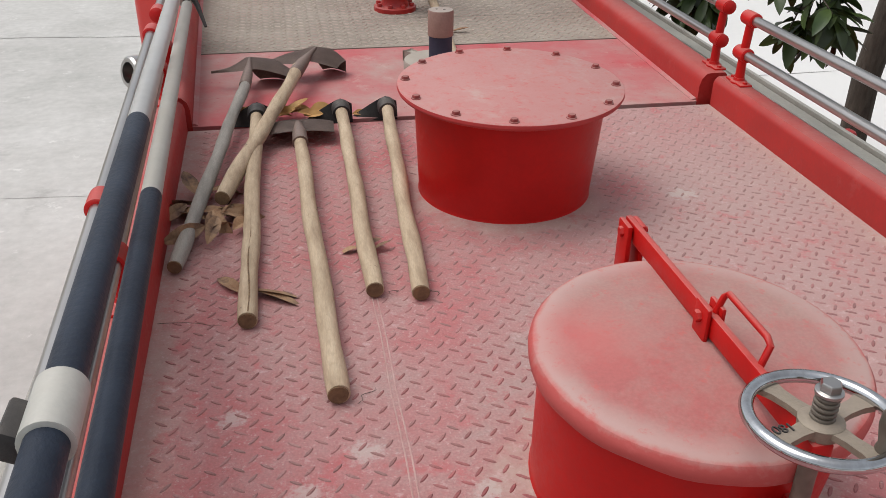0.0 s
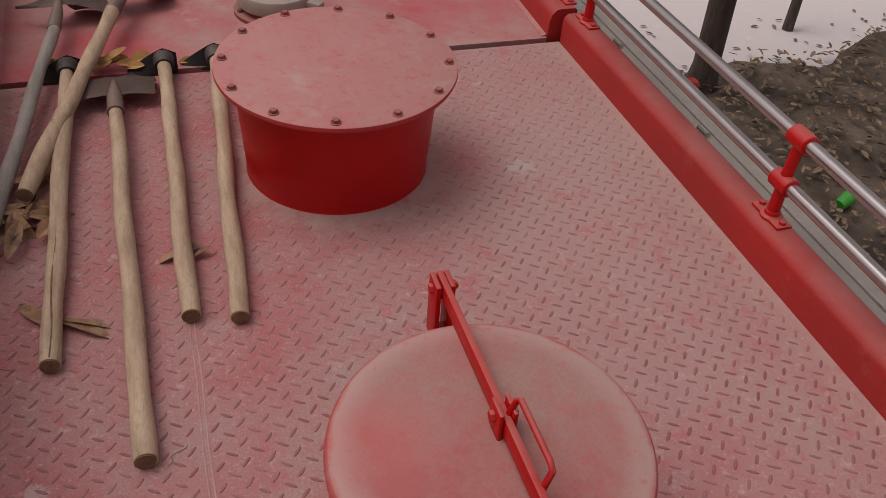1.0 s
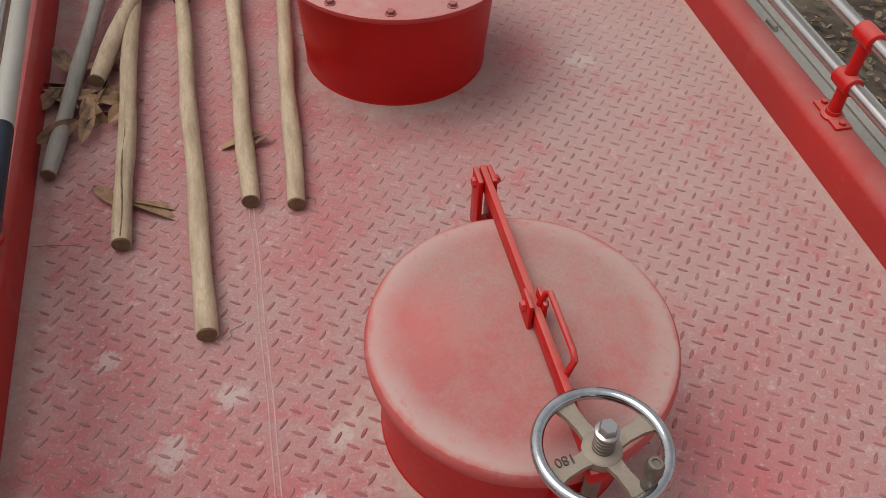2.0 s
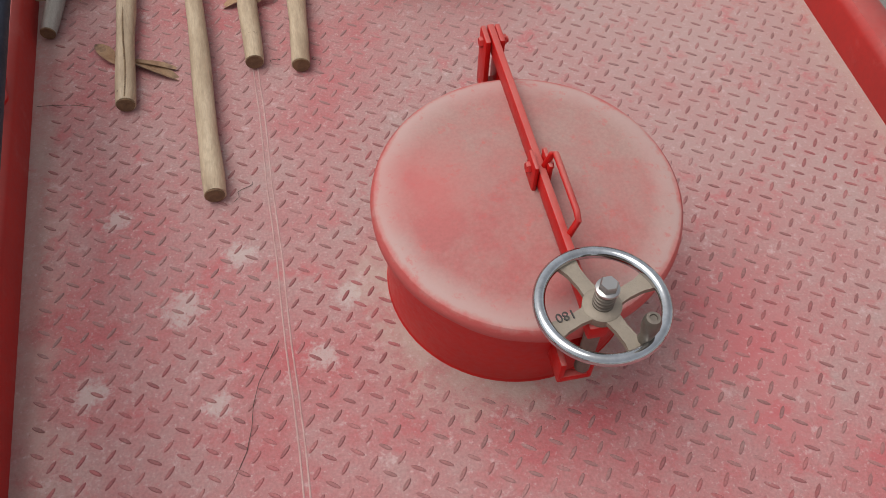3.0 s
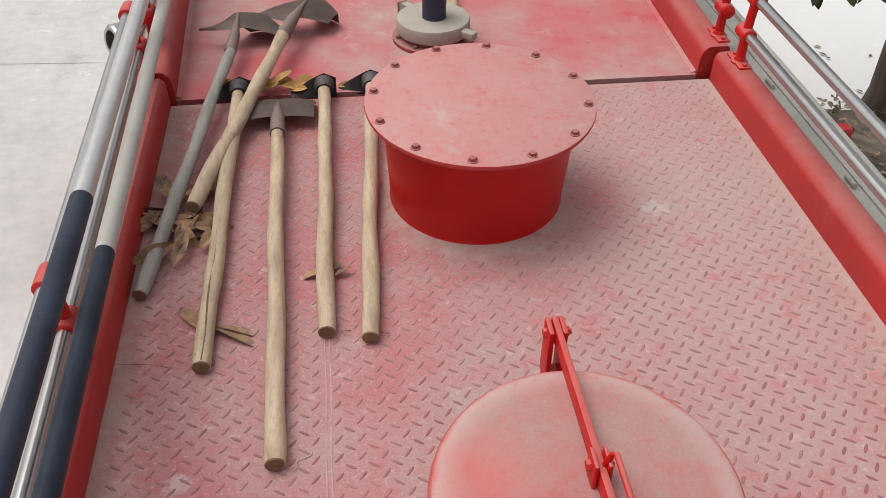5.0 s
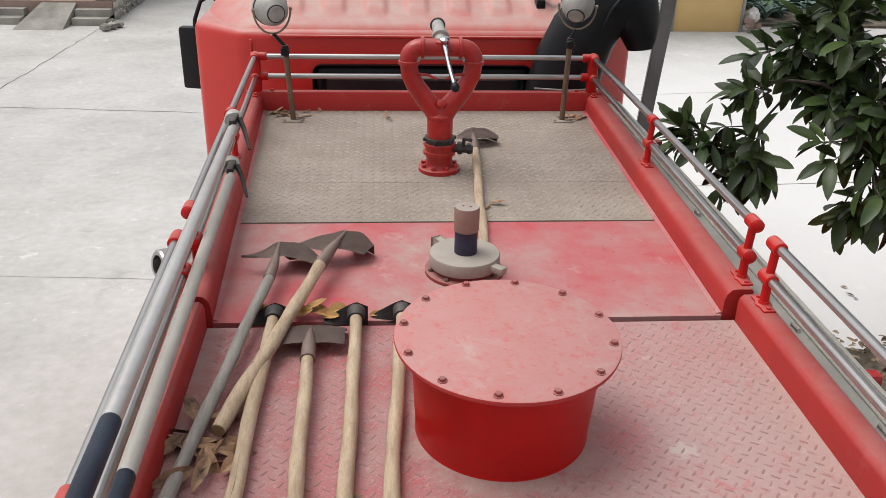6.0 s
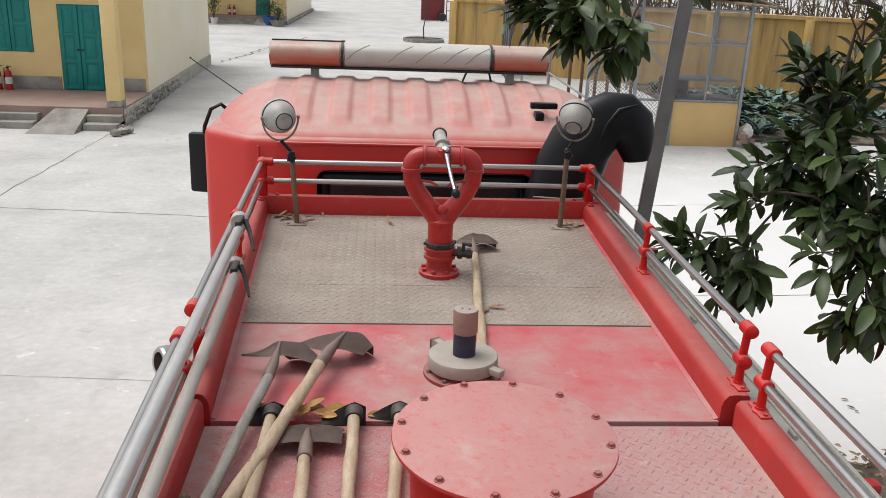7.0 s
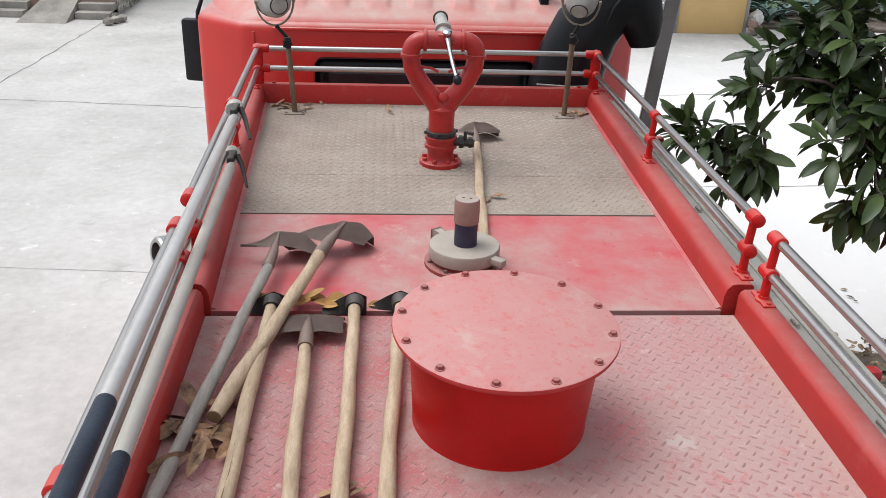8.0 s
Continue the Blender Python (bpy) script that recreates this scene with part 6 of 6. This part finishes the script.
for k in range(5):
    b = B()
    tube(b, [(8.0 + 0.2 * k, SY - 0.62, 3.36 - 0.015 * k), (6.5 + 0.55 * k, SY + 1.6, 3.5)], 0.035, 7)
    part("roof_pole", b, STALK, shed)
for z, y in ((1.12, SY + 0.55), (1.55, SY + 0.7)):
    b = B()
    box(b, (7.45, y, z), (1.6, 0.9, 0.03), 0.004)
    part("shelf", b, SHEET, shed)
b = B()
box(b, (6.95, SY + 1.0, 1.33), (0.75, 0.04, 0.4), 0.004)
part("board", b, BOARD, shed, "brown board")
for x in (5.0, 5.35, 5.75, 6.1, 6.45, 6.8):
    b = B()
    box(b, (x, SY + 4.2, 1.7), (0.08, 0.08, 3.3), 0.004)
    part("rear_bar", b, BOARD, shed)
mv, mf = [], []


def wire(p0, p1, w=0.0065):
    p0, p1 = Vector(p0), Vector(p1)
    d = (p1 - p0).normalized()
    u = d.orthogonal().normalized() * w
    v = d.cross(u).normalized() * w
    s = len(mv)
    for p in (p0, p1):
        mv.extend([tuple(p + u), tuple(p - u * 0.5 + v * 0.87), tuple(p - u * 0.5 - v * 0.87)])
    mf.extend([(s + k, s + (k + 1) % 3, s + 3 + (k + 1) % 3, s + 3 + k) for k in range(3)])


def mesh_panel(x0, x1, z0, z1, y, pitch=0.09):
    w, h = x1 - x0, z1 - z0
    n = int((w + h) / pitch)
    for k in range(1, n):
        s = k * pitch
        a = (x0 + max(0, s - h), min(s, h))
        c = (x0 + min(s, w), max(0, s - w))
        wire((a[0], y, z0 + a[1]), (c[0], y, z0 + c[1]))
        wire((x0 + x1 - a[0], y + 0.004, z0 + a[1]), (x0 + x1 - c[0], y + 0.004, z0 + c[1]))


mesh_panel(6.62, 8.3, 1.09, 3.2, SY)
mesh_panel(4.55, 6.62, 0.2, 3.2, SY)
raw("wire_mesh", mv, mf, GALV, shed, "diamond wire mesh", "stuff")
gate = thing("sheet_gate", (4.2, 36, 0), "tall grey sheet-metal fence with upright bars", "gate")
for k in range(20):
    y = 30.5 + 0.55 * k
    b = B()
    box(b, (4.35, y, 1.55), (0.05, 0.3, 3.1), 0.006)
    box(b, (4.31, y + 0.22, 1.55), (0.05, 0.05, 3.1), 0.006)
    part("gate_bar", b, SHEET, gate)
b = B()
box(b, (4.15, 41.6, 1.4), (0.4, 0.4, 2.8), 0.02)
part("gate_pillar", b, YELLOW, gate, "yellow gate pillar")

# bricks and rubble beside the shed
rb = random.Random(9)
for k in range(9):
    b = B()
    box(b, (8.48 + rb.uniform(-0.08, 0.22), 18.15 + rb.uniform(-0.25, 0.3), 0.06 + 0.11 * (k // 4)), (0.21, 0.1, 0.1), 0.008, Matrix.Rotation(rb.uniform(0, 3), 3, "Z"))
    tagged(part("loose_brick", b, TILE if k % 3 else OLD_CONCRETE), "broken reddish brick in a heap beside the shed", "brick", "heap of bricks")
b = B()
bmesh.ops.create_icosphere(b, subdivisions=3, radius=1.0)
for v in b.verts:
    n = noise.noise(v.co * 2.2)
    v.co = Vector((v.co.x * 0.16, v.co.y * 0.14, v.co.z * 0.2)) * (1 + 0.4 * n) + Vector((8.6, 18.3, 0.35))
tagged(part("white_sack", b, WHITE), "crumpled white sack on the brick heap", "sack")

# ---------- boundary wall, garden, dry thicket ----------
b = B()
wl = [(2.5, 33.2), (26, 21.8)]
prism(b, [(2.5, 33.2), (26, 21.8), (26.1, 22.05), (2.6, 33.45)], 0, 2.62)
wall = part("wall_boundary", b, STAINED)
tagged(wall, "yellow boundary wall streaked with dark rain stains", "wall", kind="structure")
b = B()
prism(b, [(2.45, 33.1), (26, 21.68), (26.15, 22.15), (2.65, 33.55)], 2.62, 2.74)
part("coping", b, STAINED, wall)
for k in range(9):
    t = k / 8
    b = B()
    x, y = 2.5 + 23.5 * t, 33.2 - 11.4 * t
    box(b, (x, y, 1.31), (0.3, 0.3, 2.62), 0.01, Matrix.Rotation(-0.452, 3, "Z"))
    part("pier", b, STAINED, wall)
rv2 = random.Random(21)
sp, sp2 = [], []
for k in range(210):
    x, y = rv2.uniform(8.9, 17), rv2.uniform(19.2, 27.5)
    if y > 32.6 - 0.485 * (x - 2.5) - 0.5:
        continue
    blue = rv2.random() < 0.55
    for j in range(16):
        a = rv2.uniform(0, 6.28)
        (sp if blue else sp2).append(((x, y, rv2.uniform(0.05, 0.25)), (math.cos(a), math.sin(a), rv2.uniform(0.3, 1.6)), (0, 0, 1), rv2.uniform(0.22, 0.42), rv2.uniform(0.12, 0.22), 0.35))
tagged(raw("cabbages", *leaf_mesh(sp), CABBAGE), "blue-green cabbage plants in the garden bed", "cabbages", kind="stuff")
tagged(raw("garden_greens", *leaf_mesh(sp2), VEG), "low leafy green vegetables in the garden bed", "vegetables", kind="stuff")
b = B()
prism(b, [(8.75, 18.9), (20, 18.4), (20, 24.5), (8.75, 30)], 0.0, 0.06)
tagged(part("garden_bed", b, SOIL), "dark earth garden bed", "soil", kind="structure")
b = B()
for k in range(520):
    t = rv2.random()
    x, y = 4 + 24 * t, 33.6 - 11.6 * t + rv2.uniform(0.7, 3.0)
    h = rv2.uniform(2.8, 5.2)
    lean = rv2.gauss(0, 0.45)
    tube(b, [(x, y, 0), (x + lean * 0.4, y, h * 0.6), (x + lean, y + rv2.gauss(0, 0.2), h)], [0.03, 0.022, 0.008], 5)
tagged(part("dry_thicket", b, STALK), "dense dry brown reeds behind the boundary wall", "reeds", kind="stuff")
sp = []
for k in range(5200):
    t = rv2.random()
    x, y = 4 + 24 * t, 33.6 - 11.6 * t + rv2.uniform(0.6, 3.0)
    sp.append(((x, y, rv2.uniform(1.8, 5.0)), (rv2.gauss(0, 0.7), rv2.gauss(0, 0.5), rv2.gauss(0, 1)), (0, 1, 0), rv2.uniform(0.3, 0.8), rv2.uniform(0.02, 0.06), 0.3))
tagged(raw("reed_leaves", *leaf_mesh(sp), STALK), "dry straw-coloured reed leaves behind the wall", "reeds", kind="stuff")

# ---------- leaning steel post ----------
post = thing("steel_post", (1.55, 4.0, 0), "tall square grey steel post leaning beside the truck", "post")
b = B()
d = Vector((0.15, 0, 1.8))
p0, p1 = Vector((1.71, 4.0, 2.0)) - d * (2.0 / 1.8), Vector((1.71, 4.0, 2.0)) + d * 1.7
ux, uy = Vector((0.052, 0, -0.004)), Vector((0.012, 0.05, 0))
A = [b.verts.new(p0 + ux * i + uy * j) for i, j in ((-1, -1), (1, -1), (1, 1), (-1, 1))]
C = [b.verts.new(p1 + ux * i + uy * j) for i, j in ((-1, -1), (1, -1), (1, 1), (-1, 1))]
for k in range(4):
    b.faces.new((A[k], A[(k + 1) % 4], C[(k + 1) % 4], C[k]))
b.faces.new(A)
b.faces.new(C)
bmesh.ops.bevel(b, geom=b.edges[:], offset=0.007, segments=2, affect="EDGES")
part("square_tube", b, POST_GREY, post)
b = B()
box(b, (p0.x, p0.y, 0.006), (0.24, 0.24, 0.012), 0.002)
part("base_plate", b, POST_GREY, post)

# ---------- the tree beside the truck ----------
TX, TY = 4.3, 3.95
tree = thing("broadleaf_tree", (TX, TY, 0), "dark-leaved broadleaf tree overhanging the truck railing", "tree")
rt = random.Random(77)
b = B()
tube(b, [(TX, TY, 0), (TX, TY, 0.25), (TX - 0.05, TY - 0.04, 1.4), (TX + 0.02, TY - 0.1, 2.4), (TX - 0.1, TY - 0.15, 3.3), (TX, TY, 4.4), (TX + 0.1, TY + 0.1, 5.6)], [0.16, 0.12, 0.11, 0.10, 0.09, 0.06, 0.025], 18)
part("trunk", b, BARK, tree, "dark brown trunk")
# clumps: centre, half-width, half-height, number of twigs, and the clump or limb they grow from
CLUMPS = {
    "low": ((1.27, 1.30, 2.73), 0.20, 0.16, 16, "heart"), "low_tip": ((1.10, 1.39, 2.87), 0.09, 0.10, 5, "low"), "sprig": ((1.25, 1.27, 3.06), 0.12, 0.08, 4, "under"),
    "edge": ((1.48, 1.42, 3.23), 0.17, 0.17, 9, "heart"), "heart": ((1.69, 1.44, 3.25), 0.24, 0.27, 15, None), "outer": ((1.75, 1.17, 3.22), 0.23, 0.31, 15, "heart"),
    "under": ((1.64, 1.20, 3.06), 0.18, 0.11, 9, "heart"), "hang": ((1.66, 0.92, 2.99), 0.16, 0.14, 11, "outer"), "hang_tip": ((1.57, 0.94, 2.88), 0.11, 0.07, 4, "hang"),
    "drop": ((1.66, 0.83, 2.72), 0.14, 0.12, 11, "hang"), "rise": ((1.66, 1.50, 3.50), 0.13, 0.15, 6, "heart"), "crest": ((1.69, 1.37, 3.58), 0.21, 0.23, 12, "heart"),
    "top": ((1.74, 1.26, 3.87), 0.23, 0.20, 8, "crest"), "side": ((1.91, 1.04, 3.14), 0.20, 0.29, 15, "outer"),
    "over": ((0.54, 1.5, 3.77), 0.16, 0.10, 16, "arch"), "over_tip": ((0.36, 1.55, 3.84), 0.10, 0.06, 6, "over"), "over_side": ((0.76, 1.48, 3.72), 0.10, 0.12, 8, "arch"), "arch": ((0.95, 1.5, 4.02), 0.14, 0.08, 7, "top"),
    "mid": ((2.4, 1.9, 4.3), 0.40, 0.35, 18, None), "high": ((3.6, 3.0, 5.0), 0.60, 0.60, 46, None), "far_side": ((4.9, 3.4, 4.4), 0.60, 0.50, 40, None), "peak": ((4.3, 4.2, 5.8), 0.70, 0.40, 44, None), "shoulder": ((2.4, 3.0, 5.1), 0.50, 0.30, 26, None),
}
leaves = []
for c, half, tall, n, grown_from in CLUMPS.values():
    c = Vector(c)
    if grown_from:
        root = Vector(CLUMPS[grown_from][0])
        r0 = 0.011
    else:
        root = Vector((TX - 0.05, TY - 0.1, min(5.0, max(2.7, c.z - 0.35))))
        r0 = 0.045
    b = B()
    mid = (root + c) / 2 + Vector((rt.uniform(-0.05, 0.05), rt.uniform(-0.05, 0.05), 0.05 if grown_from else 0.22))
    tube(b, [root, root * 0.6 + mid * 0.4 + Vector((0, 0, 0.02)), mid, mid * 0.4 + c * 0.6 + Vector((0, 0, 0.02)), c], [r0, r0 * 0.75, r0 * 0.5, 0.005, 0.004], 8)
    grow = (c - root).normalized()
    start = c - grow * min(half, (c - root).length * 0.5)
    for k in range(n):
        while True:
            q = Vector((rt.uniform(-1, 1), rt.uniform(-1, 1), rt.uniform(-1, 1)))
            if q.length < 1:
                break
        tip = c + Vector((q.x * half, q.y * half, q.z * tall))
        bend = (start + tip) / 2 + Vector((rt.gauss(0, 0.02), rt.gauss(0, 0.02), rt.uniform(-0.02, 0.03)))
        tube(b, [start, bend, tip], [0.0045, 0.0035, 0.002], 5)
        way = (tip - bend).normalized() + grow * 0.35 + Vector((rt.gauss(0, 0.2), rt.gauss(0, 0.2), rt.gauss(0.2, 0.25)))
        way.normalize()
        o1 = way.orthogonal().normalized()
        o2 = way.cross(o1)
        m = rt.randint(6, 9)
        for j in range(m):  # leaves turn round the twig, the last ones close to its way
            a = 2.4 * j + rt.uniform(-0.4, 0.4)
            t = j / (m - 1)
            out = o1 * math.cos(a) + o2 * math.sin(a)
            d = way * (0.25 + 0.9 * t) + out * (1.0 - 0.55 * t) + Vector((0, 0, rt.uniform(-0.35, 0.25)))
            base = bend.lerp(tip, 0.45 + 0.55 * t)
            L = rt.uniform(0.095, 0.168)
            leaves.append((base, d, way * 0.4 + Vector((rt.gauss(0, 0.35), rt.gauss(0, 0.35), 0.9)), L, L * rt.uniform(0.30, 0.40), rt.uniform(-0.05, 0.45)))
    part("limb", b, BARK, tree)
raw("crown", *leaf_mesh(leaves), LEAF, tree, "glossy dark green pointed leaves", smooth=True)
sap = thing("thin_sapling", (5.9, 4.9, 0), "thin bare sapling trunk at the soil edge", "sapling")
b = B()
tube(b, [(5.9, 4.9, 0), (5.95, 4.95, 0.8), (6.15, 5.1, 1.8), (6.2, 5.2, 3.2)], [0.06, 0.045, 0.04, 0.02], 10)
part("trunk", b, BARK, sap)
cup = thing("green_cup", (4.36, 1.98, 0), "small bright green plastic cup lying on the ground", "cup")
b = B()
lathe(b, [(0.045, 0), (0.06, 0.12), (0.055, 0.12), (0.04, 0.01), (0, 0.01)], (4.36, 1.98, 0.06), 20, (0.9, 0.3, 0.25))
part("body", b, GREEN_CUP, cup)
